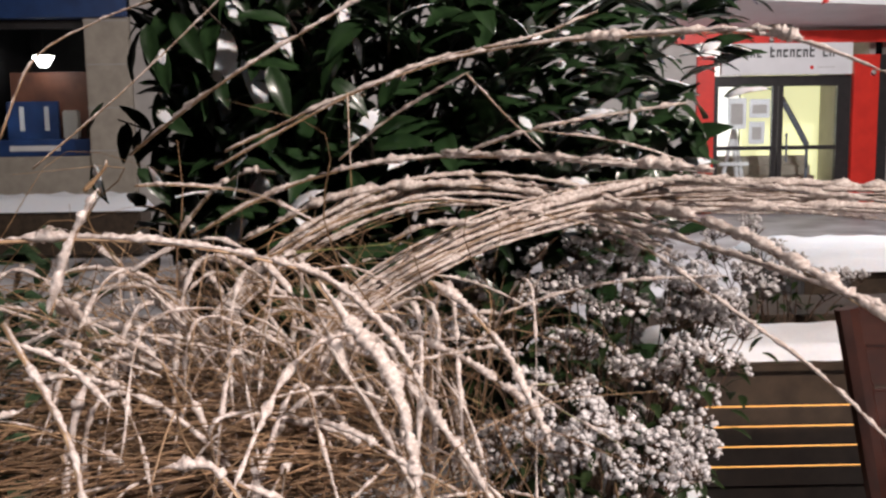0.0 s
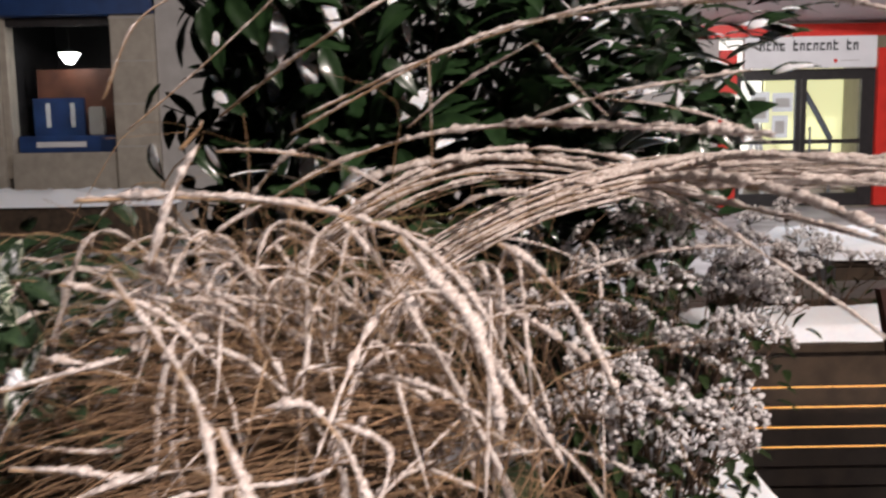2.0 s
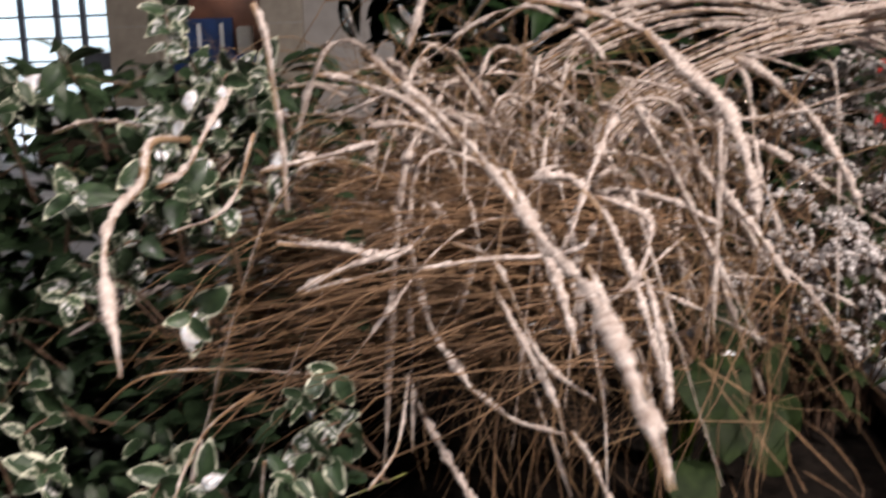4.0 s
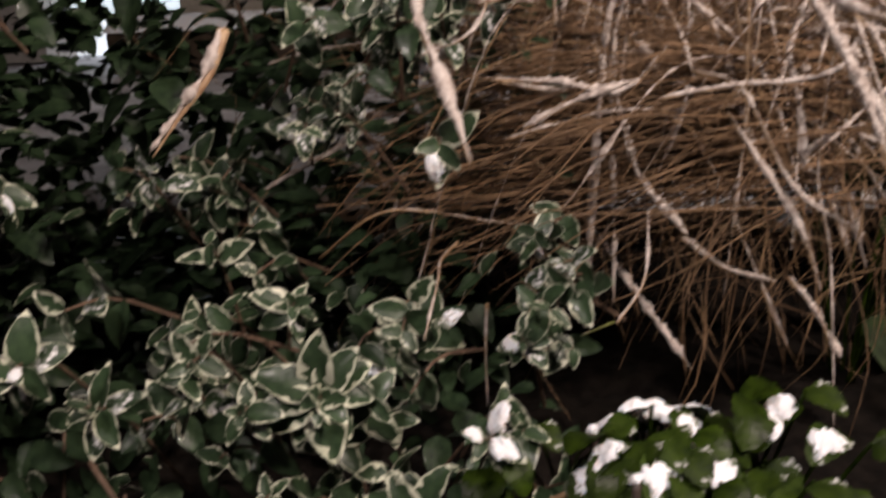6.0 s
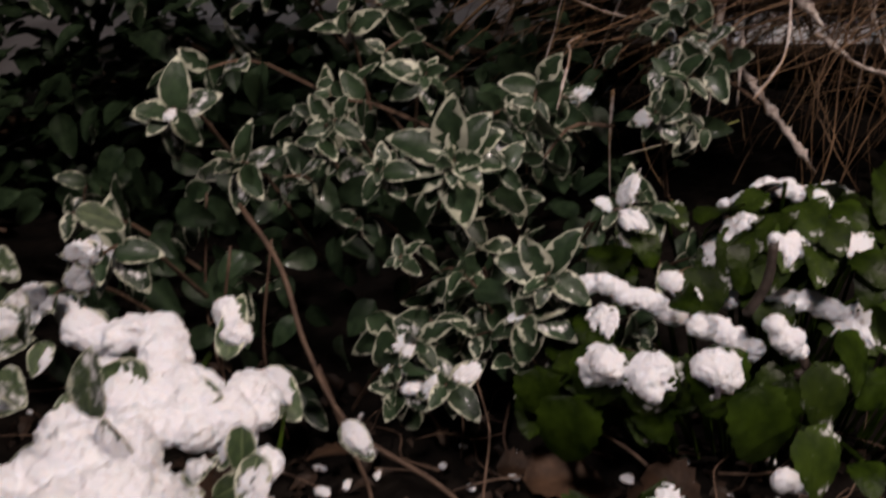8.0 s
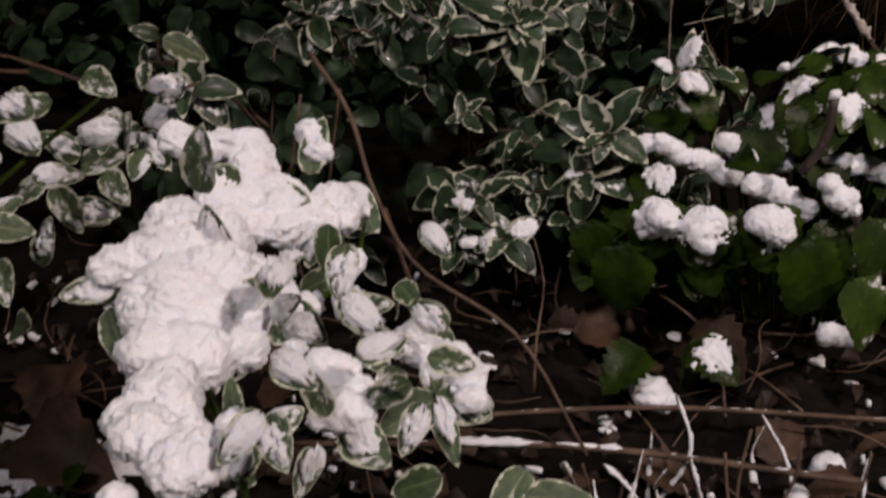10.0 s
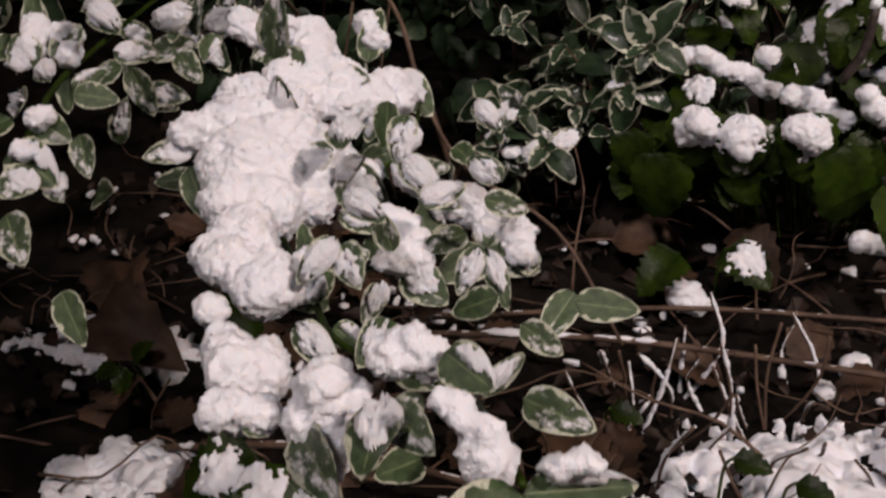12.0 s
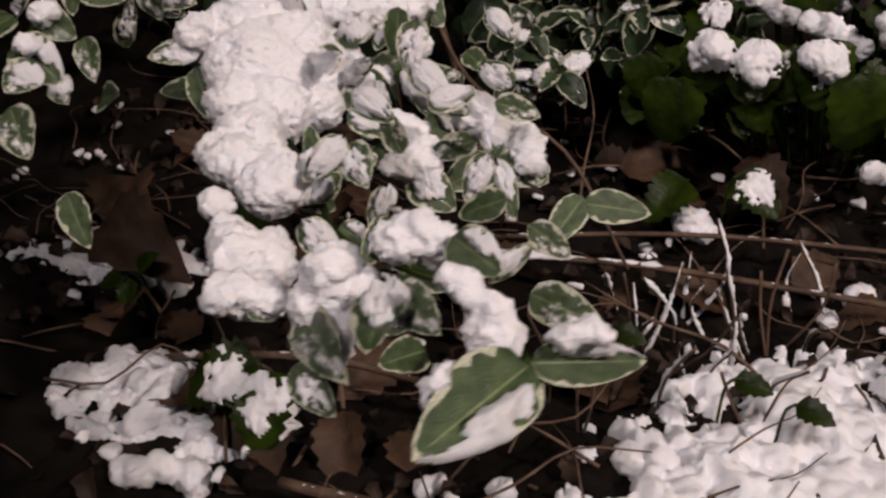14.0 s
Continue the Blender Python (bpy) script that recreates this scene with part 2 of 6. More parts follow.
def cap_mesh(length, width, thick, seed, cover=0.62, fold=0.2, curl=0.28, centre=None):
    """Snow on the upper side of a leaf: it follows the leaf's fold and curl, thick in the middle, broken and crumbly towards its ragged edge."""
    bm = bmesh.new()
    nx, ny = 22, 30
    rng = random.Random(seed)
    sx, sy = centre or (rng.uniform(-0.45, 0.45), rng.uniform(0.25, 0.60))
    kept = {}
    for j in range(ny + 1):
        t = 0.02 + 0.96 * j / ny
        half = width / 2 * 0.98 * math.sin(math.pi * t ** 0.72) ** 0.7
        for i in range(nx + 1):
            a = 2 * i / nx - 1
            p = Vector((a * 1.4, t * 2.6, seed * 1.7))
            lump = cover - 0.9 * (0.55 * (a - sx) ** 2 + 3.2 * (t - sy) ** 2) + 0.40 * noise.noise(p * 1.5) + 0.30 * noise.noise(p * 4.2) + 0.22 * noise.noise(p * 10)
            if lump > 0.12:
                x, y = a * half, t * length
                z = abs(x) * fold - curl * length * (t - 0.25) ** 2
                edge = 1 - abs(a) ** 3
                z += thick * edge * min(1.0, (lump - 0.10) * 1.7) ** 0.75 * (1 + 0.16 * noise.noise(p * 6)) + 0.012 * length
                kept[i, j] = bm.verts.new((x * (1 + 0.05 * noise.noise(p * 9)), y, z))
    for i, j in kept:
        q = [(i, j), (i + 1, j), (i + 1, j + 1), (i, j + 1)]
        if all(k in kept for k in q):
            bm.faces.new([kept[k] for k in q])
    rim = bmesh.ops.extrude_edge_only(bm, edges=[e for e in bm.edges if e.is_boundary])["geom"]
    for v in rim:
        if isinstance(v, bmesh.types.BMVert):
            v.co.z -= thick * 0.25 + 0.012 * length
    bmesh.ops.delete(bm, geom=[v for v in bm.verts if not v.link_faces], context="VERTS")
    return mesh_of(bm, SNOW)


def aim(base, ahead, up, roll=0.0):
    """The pose of a leaf: from its base, pointing ahead, upper side towards up."""
    y = Vector(ahead).normalized()
    x = y.cross(Vector(up))
    x = x.normalized() if x.length > 1e-4 else Vector((1, 0, 0))
    z = x.cross(y)
    m = Matrix((x, y, z)).transposed().to_4x4()
    return Matrix.Translation(base) @ m @ pose(0, 0, 0, 0, roll, 0)


def put(name, me, parent, m):
    ob = link(name, me, parent)
    ob.matrix_basis = m
    return ob


class Joined:
    """Many small pieces in one mesh, gathered as plain lists."""
    def __init__(self):
        self.v, self.f, self.m = [], [], []

    def add(self, me, m):
        k = len(self.v)
        self.v += [tuple(m @ v.co) for v in me.vertices]
        self.f += [tuple(k + i for i in p.vertices) for p in me.polygons]
        self.m += [p.material_index for p in me.polygons]

    def part(self, name, mats, parent, label=""):
        me = bpy.data.meshes.new("joined")
        me.from_pydata(self.v, [], self.f)
        for m in mats if isinstance(mats, (list, tuple)) else (mats,):
            me.materials.append(m)
        me.polygons.foreach_set("material_index", self.m)
        me.polygons.foreach_set("use_smooth", [True] * len(me.polygons))
        return tagged(link(name, me, parent, label), kind="stuff")


def snow_lumps(name, blobs, parent, seed=0, grain=0.0013, label=""):
    """Heaped snow: overlapping lumps (place, radius) with smaller ones between, melted into one uneven body."""
    rng = random.Random(seed)
    lumps = [(Vector(b[:3]), b[3]) for b in blobs]
    for (p, r), (q, s) in zip(lumps[:], lumps[1:]):
        if (p - q).length < 1.7 * (r + s):
            for t in (0.25, 0.5, 0.75):
                lumps.append((p.lerp(q, t) + Vector([rng.gauss(0, 0.22 * r) for _ in range(3)]), (r + s) * rng.uniform(0.40, 0.52)))
    whole, lumps = lumps, []
    for p, r in whole:
        lumps.append((p, r))
        for _ in range(6):
            d = Vector([rng.gauss(0, 1) for _ in range(3)]).normalized()
            lumps.append((p + d * r * rng.uniform(0.30, 0.72), r * rng.uniform(0.30, 0.55)))
    bm = bmesh.new()
    for i, (p, r) in enumerate(lumps):
        for v in bmesh.ops.create_icosphere(bm, subdivisions=2, radius=r)["verts"]:
            c = v.co.copy()
            k = 1 + 0.15 * noise.noise(c * (0.9 / r) + Vector((seed + i * 2.3, 0, 0)))
            v.co = Vector((c.x * k, c.y * k, c.z * k * 0.85)) + p
    ob = part(name, bm, SNOW, parent, label, smooth=True)
    melt = ob.modifiers.new("melt", "REMESH")
    melt.mode, melt.voxel_size, melt.use_smooth_shade = "VOXEL", grain, True
    soft = ob.modifiers.new("soften", "SMOOTH")
    soft.factor, soft.iterations = 0.5, 10
    for size, amount in ((0.013, 0.0050), (0.0042, 0.0042), (0.0016, 0.0030)):
        tex = bpy.data.textures.new("snow_relief", "CLOUDS")
        tex.noise_scale, tex.noise_depth = size, 2
        rough = ob.modifiers.new("relief", "DISPLACE")
        rough.texture, rough.strength, rough.mid_level, rough.texture_coords = tex, amount, 0.5, "GLOBAL"
    return ob

# ---- the setting: street, shop fronts, planters ----
def structure(name, bm, mats, label, category, smooth=False):
    return tagged(part(name, bm, mats, None, "", smooth), label, category, "", "structure")


def snow_slab(lo, hi, seed, name="snow_layer", label="smooth layer of fresh snow lying on the top", category="snow", nx=40, ny=24, fray=0.02):
    """A layer of snow on a flat top, rounded and uneven at its edges."""
    bm = bmesh.new()
    grid = []
    w, d, h = hi[0] - lo[0], hi[1] - lo[1], hi[2] - lo[2]
    for j in range(ny + 1):
        row = []
        for i in range(nx + 1):
            u, v = i / nx, j / ny
            x, y = lo[0] + u * w, lo[1] + v * d
            e = min(u * w, (1 - u) * w, v * d, (1 - v) * d)
            k = 1 - (1 - min(1, e / (1.2 * h))) ** 2.2
            wob = fray * noise.noise((x * 9 + seed, y * 9, 0))
            z = lo[2] + h * k * (1 + 0.35 * noise.noise((x * 6, y * 6, seed))) + 0.003
            row.append(bm.verts.new((x + wob * (u in (0, 1)), y + wob * (v in (0, 1)), z if e > 0 else lo[2])))
        grid.append(row)
    for a, b in zip(grid, grid[1:]):
        for k in range(nx):
            bm.faces.new((a[k], a[k + 1], b[k + 1], b[k]))
    return tagged(part(name, bm, SNOW, None, "", True), label, category, "", "stuff")


def street():
    bm = bmesh.new()
    bmesh.ops.create_grid(bm, x_segments=120, y_segments=120, size=60)
    for v in bm.verts:
        v.co.z = 0.025 * noise.noise(v.co * 0.9) - 0.03
        if abs(v.co.x) > 55 or abs(v.co.y) > 55:
            v.co.xy *= 20
    structure("ground", bm, SLUSH, "trodden grey snow on the paved street", "ground", True)


street()


def right_shop():
    y = 16.0
    wall = structure("wall_north", add_box(box((7.86, y, 0), (13, y + 0.3, 6.5), 0), (0.5, y, 0), (4.57, y + 0.3, 6.5)), PLASTER, "pale plastered shop wall across the street", "wall")
    part("lintel_wall", box((4.57, y + 0.02, 3.02), (7.86, y + 0.3, 6.5), 0), PLASTER, wall)
    for lo, hi in ((4.57, 4.86), (7.22, 7.65)):
        structure("pillar_1", box((lo, y - 0.08, 0), (hi, y + 0.28, 2.64), 0.01), RED, "bright red panelled pillar beside the entrance", "pillar")
    structure("trim", box((7.655, y - 0.02, 0), (7.855, y + 0.25, 2.64), 0.005), FRAME, "dark metal trim beside the red pillar", "trim")
    structure("fascia", box((4.2, y - 0.12, 2.84), (9.5, y - 0.002, 3.04), 0.01), RED, "red brown fascia above the entrance", "fascia")
    door = tagged(part("door_1", box((4.865, y, 2.13), (7.215, y + 0.1, 2.31), 0.004), FRAME, None), "dark framed double glass door with a lit hall behind", "door", "", "structure")
    for lo, hi, b in ((4.865, 4.955, 0), (5.885, 5.965, 0), (5.985, 6.065, 0), (6.985, 7.215, 0)):
        part("stile", box((lo, y, 0), (hi, y + 0.1, 2.13)), FRAME, door)
    for lo, hi in ((4.957, 5.883), (6.067, 6.983)):
        part("rail", box((lo, y + 0.002, 1.06), (hi, y + 0.098, 1.13)), FRAME, door)
        part("rail", box((lo, y + 0.002, 0), (hi, y + 0.098, 0.22)), FRAME, door)
        for a, b in ((0.22, 1.06), (1.13, 2.13)):
            pane = part("pane", box((lo, y + 0.045, a), (hi, y + 0.055, b), 0), GLASS, door)
            pane.visible_shadow = False
    bm = box((6.10, y - 0.07, 0.85), (6.13, y - 0.04, 1.35), 0.006)
    add_box(bm, (6.10, y - 0.05, 0.88), (6.13, y, 0.91))
    add_box(bm, (6.10, y - 0.05, 1.29), (6.13, y, 1.32))
    part("door_handle", bm, METAL, door)
    for lo, hi, a, b in ((5.13, 5.46, 1.42, 1.95), (5.50, 5.86, 1.60, 1.93), (5.50, 5.78, 1.16, 1.55)):
        poster = thing("poster", "white printed notice taped inside the glass door", "poster", (0, 0, 0), "notices on the door")
        part("sheet", box((lo, y + 0.056, a), (hi, y + 0.062, b), 0), WHITE, poster)
        part("print", box((lo + 0.06, y + 0.053, a + 0.08), (hi - 0.06, y + 0.0555, b - 0.1), 0), PLASTER, poster)
    # the hall behind the door: its back walls emit the light of hall lamps
    hall = structure("wall_hall", box((4.6, y + 2.4, 0), (6.1, y + 2.5, 3.0), 0), GLOW_WHITE, "white wall of the entrance hall, glowing in place of hall lamps", "wall")
    structure("wall_hall", box((6.1, y + 2.2, 0), (7.6, y + 2.3, 3.0), 0), GLOW_YELLOW, "pale yellow wall of the entrance hall, glowing in place of hall lamps", "wall")
    structure("wall_hall", box((4.45, y + 0.32, 0), (4.55, y + 2.5, 3.0), 0), PLASTER, "side wall of the entrance hall", "wall")
    structure("wall_hall", box((7.65, y + 0.32, 0), (7.75, y + 2.5, 3.0), 0), PLASTER, "side wall of the entrance hall", "wall")
    structure("ceiling", box((4.45, y + 0.32, 3.02), (7.75, y + 2.5, 3.1), 0), PLASTER, "white ceiling of the entrance hall", "ceiling")
    steps = structure("stairs", box((4.9, y + 1.2, 0), (7.3, y + 2.19, 0.18), 0.01), STONE, "pale stone steps inside the hall", "stairs")
    for k in range(1, 5):
        part("step", box((4.9, y + 1.2 + 0.2 * k, 0.18 * k), (7.3, y + 2.19, 0.18 * (k + 1)), 0.01), STONE, steps)
    rail = thing("handrail", "dark slanting handrail beside the hall steps", "handrail")
    bm = tube(bmesh.new(), spline([(6.25, y + 0.9, 2.15), (6.55, y + 0.9, 1.65), (6.85, y + 0.9, 1.12)], 8), lambda t: 0.055, 8)
    part("bar", bm, METAL, rail)
    part("post", tube(bmesh.new(), [Vector((6.85, y + 0.9, 0)), Vector((6.85, y + 0.9, 1.15))], lambda t: 0.03, 8), METAL, rail)
    easel = thing("easel", "pale wooden folding easel inside the door", "easel")
    for a, b in (((5.10, 0.45), (5.42, 1.42)), ((5.66, 0.4), (5.44, 1.42)), ((5.55, 0.40), (5.40, 1.30))):
        part("leg", tube(bmesh.new(), [Vector((a[0], y + 0.5, 0)), Vector((b[0], y + 0.6, b[1]))], lambda t: 0.035, 6), WHITE, easel)
    part("ledge", box((5.15, y + 0.46, 0.78), (5.66, y + 0.56, 0.84), 0.005), WHITE, easel)
    sign = thing("sign", "white shop sign with a dark line of lettering above the door", "sign")
    part("board", box((4.95, y - 0.16, 2.315), (7.15, y - 0.04, 2.835), 0.012), WHITE, sign)
    words(sign, 5.20, 6.86, 2.60, y - 0.168, 0.13)
    part("mark", tube(bmesh.new(), [Vector((6.46, y - 0.172, 2.43)), Vector((6.46, y - 0.160, 2.43))], lambda t: 0.032, 10), RED, sign)
    part("small_line", box((6.55, y - 0.166, 2.425), (6.85, y - 0.161, 2.437), 0), PLASTER, sign)
    canopy = thing("canopy", "pale fabric canopy with a lettered front over the entrance", "canopy")
    bm = bmesh.new()
    pts = [(4.0, 14.4, 3.40), (6.9, 14.1, 3.22), (9.6, 14.6, 3.40), (9.6, 15.99, 3.10), (4.0, 15.99, 3.10)]
    low = [bm.verts.new(p) for p in pts]
    top = [bm.verts.new((p[0], p[1], 4.1)) for p in pts]
    for k in range(5):
        bm.faces.new((low[k], low[(k + 1) % 5], top[(k + 1) % 5], top[k]))
    bm.faces.new(low[::-1])
    bm.faces.new(top)
    part("fabric", bm, WHITE, canopy)
    words(canopy, 4.75, 6.45, 3.47, 14.15, 0.15, lean=-0.103)
    part("mark", tube(bmesh.new(), [Vector((5.95, 14.14, 3.30)), Vector((5.95, 14.28, 3.30))], lambda t: 0.036, 10), RED, canopy)


def words(parent, x0, x1, z, y, height, lean=0.0):
    """A line of lettering that stays unread: upright bars in three words."""
    rng = random.Random(7)
    n = 15
    pitch = (x1 - x0) / n
    for k in range(n):
        if k in (4, 12):
            continue
        x, w = x0 + k * pitch, pitch * 0.72
        tall = height * (1.35 if k in (0, 5, 11, 13) else 1.0)
        yy = y + lean * (x - x0)
        bm = box((x, yy, z), (x + w * 0.32, yy + 0.006, z + tall), 0)
        add_box(bm, (x + w * 0.33, yy, z + height * 0.72), (x + w, yy + 0.006, z + height))
        if k % 2:
            add_box(bm, (x + w * 0.33, yy, z), (x + w, yy + 0.006, z + height * 0.25))
        else:
            add_box(bm, (x + w * 0.7, yy, z), (x + w, yy + 0.006, z + height * 0.71))
        part("letter_bar", bm, INK, parent)


right_shop()


def left_shop():
    y = 14.0
    wall = structure("wall_west", add_box(box((-4.26, y, 0), (0.5, y + 0.3, 6.5), 0), (-9.84, y, 3.45), (-4.26, y + 0.3, 6.5)), PLASTER, "dim plastered wall of the shop building", "wall")
    part("return_wall", box((0.3, y + 0.3, 0), (0.5, 16.3, 6.5), 0), PLASTER, wall)
    part("end_wall", box((-16.24, y, 0), (-9.85, y + 0.3, 6.5), 0), PLASTER, wall)
    for k, (lo, hi) in enumerate(((-7.36, -6.58), (-4.91, -4.27))):
        col = structure("column_1", box((lo, y - 0.10, 0), (hi, y + 0.35, 3.44), 0.02), STONE, "beige stone column between the shop windows", "column")
        part("edge_strip", box((hi + 0.002, y + 0.02, 0.8), (hi + 0.09, y + 0.3, 3.3)), STONE, col)
        for z in (0.62, 1.24, 1.86, 2.48, 3.1):
            part("joint", box((lo - 0.003, y - 0.103, z), (hi + 0.003, y - 0.09, z + 0.018), 0), PLASTER, col)
    structure("parapet", box((-6.48, y - 0.06, 0), (-4.92, y + 0.2, 1.17), 0.01), STONE, "pale stone sill wall under the shop window", "parapet")
    structure("fascia", box((-9.84, y - 0.2, 3.15), (-4.27, y + 0.1, 3.44), 0.01), BLUE, "blue fascia above the shop window", "fascia")
    win = structure("window_1", box((-6.48, y + 0.05, 3.02), (-4.92, y + 0.15, 3.14)), FRAME, "dark shop window with a display behind it", "window")
    part("pane", box((-6.48, y + 0.09, 1.42), (-4.92, y + 0.10, 3.02), 0), GLASS, win).visible_shadow = False
    # room shell behind the display, its shade painted in as near black
    structure("wall_shop", box((-6.84, y + 2.5, 0), (-4.24, y + 2.6, 3.4), 0), DIM_ROOM, "back wall of the shop, coloured near black for the room's gloom", "wall")
    structure("wall_shop", box((-6.84, y + 0.36, 0), (-6.74, y + 2.5, 3.4), 0), DIM_ROOM, "side wall of the shop, coloured near black for the room's gloom", "wall")
    structure("wall_shop", box((-4.34, y + 0.36, 0), (-4.24, y + 2.5, 3.4), 0), DIM_ROOM, "side wall of the shop, coloured near black for the room's gloom", "wall")
    structure("ceiling", box((-6.84, y + 0.36, 3.42), (-4.24, y + 2.6, 3.5), 0), DIM_ROOM, "ceiling of the shop, coloured near black for the room's gloom", "ceiling")
    disp = thing("display_stand", "blue and brown display stand in the shop window", "display")
    part("base", box((-6.46, y + 0.16, 1.17), (-4.94, y + 0.6, 1.42), 0.01), BLUE, disp)
    part("label_bar", box((-6.19, y + 0.154, 1.25), (-5.44, y + 0.159, 1.33), 0), WHITE, disp)
    part("banner", box((-6.44, y + 0.7, 1.42), (-5.64, y + 0.75, 2.0), 0.01), BLUE, disp)
    part("back_board", box((-6.44, y + 0.9, 1.42), (-4.99, y + 0.95, 2.45), 0.01), BROWN, disp)
    for x in (-6.24, -5.86):
        part("label_bar", box((x, y + 0.69, 1.55), (x + 0.07, y + 0.698, 1.92), 0), WHITE, disp)
    bag = thing("paper_bag", "pale paper bag on the display stand", "bag")
    part("bag_body", box((-5.44, y + 0.3, 1.425), (-5.22, y + 0.45, 1.85), 0.02), PLASTER, bag)
    pend = thing("pendant_lamp", "lit white cone lamp hanging behind the shop window", "lamp", (-5.78, y + 0.6, 2.59))
    part("shade", tube(bmesh.new(), [Vector((0, 0, -0.08)), Vector((0, 0, 0.0)), Vector((0, 0, 0.08))], lambda t: 0.06 + 0.10 * t, 16), LIT_LAMP, pend)
    part("cap", tube(bmesh.new(), [Vector((0, 0, 0.083)), Vector((0, 0, 0.12))], lambda t: 0.15 - 0.1 * t, 16), METAL, pend)
    part("cord", tube(bmesh.new(), [Vector((0, 0, 0.12)), Vector((0, 0, 0.86))], lambda t: 0.008, 6), FRAME, pend)
    # bright window at the end of the building
    w2 = structure("window_2", box((-9.84, y + 0.10, 0.62), (-7.37, y + 0.2, 0.72)), FRAME, "brightly lit window with thin dark glazing bars", "window")
    for z in (1.02, 1.36, 1.72, 2.05, 2.4, 2.75):
        part("glazing_bar", box((-9.84, y + 0.11, z), (-7.37, y + 0.15, z + 0.035), 0), METAL, w2)
    for x in (-9.54, -8.94, -8.34, -7.90):
        part("glazing_bar", box((x, y + 0.10, 0.72), (x + 0.09, y + 0.16, 3.14), 0), METAL, w2)
    part("panel", box((-7.84, y + 0.08, 1.22), (-7.44, y + 0.098, 1.5), 0), METAL, w2)
    part("pane", box((-9.84, y + 0.17, 0.72), (-7.37, y + 0.18, 3.14), 0), GLASS, w2).visible_shadow = False
    # this back wall emits the room's light, as no lamps are built here
    structure("wall_shop", box((-9.94, y + 0.9, 0), (-7.24, y + 1.0, 3.44), 0), GLOW_COOL, "cool white back wall of the shop, glowing in place of its lamps", "wall")
    structure("wall_shop", box((-7.32, y + 0.36, 0), (-7.24, y + 0.9, 3.44), 0), PLASTER, "side wall of the lit shop", "wall")
    structure("wall_shop", box((-9.94, y + 0.36, 0), (-9.86, y + 0.9, 3.44), 0), PLASTER, "side wall of the lit shop", "wall")
    # low snowy wall in front
    structure("low_wall", box((-7.34, 11.6, 0), (-3.54, 12.1, 0.55), 0.02), BOARD, "low dark garden wall before the shops", "wall")
    snow_slab((-7.39, 11.55, 0.55), (-3.49, 12.15, 0.74), 3)


left_shop()


# ---- planters ----
def board_planter(x0, x1, y0, y1, top, rim, pitch, gap, face, name, label, glow=False):
    """A box of level boards with open joints under a broad rim."""
    pl = thing(name, label, "planter")
    z, k = top - face, 0
    for lo, hi in (((x0, y0), (x1, y0 + 0.03)), ((x0, y1 - 0.03), (x1, y1)), ((x0, y0 + 0.031), (x0 + 0.03, y1 - 0.031)), ((x1 - 0.03, y0 + 0.031), (x1, y1 - 0.031))):
        part("board", box((*lo, top - face), (*hi, top - 0.035), 0.003), BOARD, pl)
        z = top - face - gap
        while z > 0.03:
            part("board", box((*lo, max(0.0, z - pitch + gap)), (*hi, z), 0.003), BOARD, pl)
            z -= pitch
    for lo, hi in (((x0 - 0.02, y0 - 0.02), (x1 + 0.02, y0 + rim)), ((x0 - 0.02, y1 - rim), (x1 + 0.02, y1 + 0.02)), ((x0 - 0.02, y0 + rim + 0.001), (x0 + rim, y1 - rim - 0.001)), ((x1 - rim, y0 + rim + 0.001), (x1 + 0.02, y1 - rim - 0.001))):
        part("rim_board", box((*lo, top - 0.034), (*hi, top), 0.005), BOARD, pl)
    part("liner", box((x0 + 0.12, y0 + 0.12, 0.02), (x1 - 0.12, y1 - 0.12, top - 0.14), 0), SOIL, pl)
    if glow:
        z = top - face - gap
        k = 0
        while z > 0.35:
            part("light_strip", box((x0 + 0.05, y0 + 0.008, z + 0.001), (x1 - 0.05, y0 + 0.014, z + gap - 0.001), 0), WARM_STRIP, pl)
            z -= pitch
    return pl


board_planter(-2.2, 0.66, -0.95, 2.46, 0.60, 0.25, 0.075, 0.007, 0.14, "planter", "long dark wooden planter filled with winter plants")
board_planter(0.77, 3.2, 2.95, 4.1, 0.74, 0.42, 0.068, 0.006, 0.15, "planter", "dark slatted planter with warm light in its joints", True)
board_planter(-0.95, 0.72, 2.62, 3.6, 0.62, 0.1, 0.075, 0.007, 0.14, "planter", "dark wooden planter holding the laurel")
board_planter(2.0, 5.2, 4.9, 5.9, 0.72, 0.42, 0.075, 0.007, 0.15, "planter", "far dark planter under thick snow")
snow_slab((0.42, -0.95, 0.601), (0.67, 2.45, 0.632), 1, nx=30, ny=120)
snow_slab((-0.5, 2.22, 0.601), (0.415, 2.45, 0.63), 2, nx=50, ny=20)
snow_slab((0.76, 2.94, 0.741), (3.2, 3.36, 0.785), 5, nx=80)
snow_slab((1.95, 4.85, 0.721), (5.2, 5.95, 0.79), 8)


def soil_height(x, y):
    return 0.50 + 0.10 * max(0.0, min(1.0, (0.45 - y) / 0.5)) + 0.012 * noise.noise((x * 14, y * 14, 0)) + 0.02 * noise.noise((x * 4, y * 4, 2))


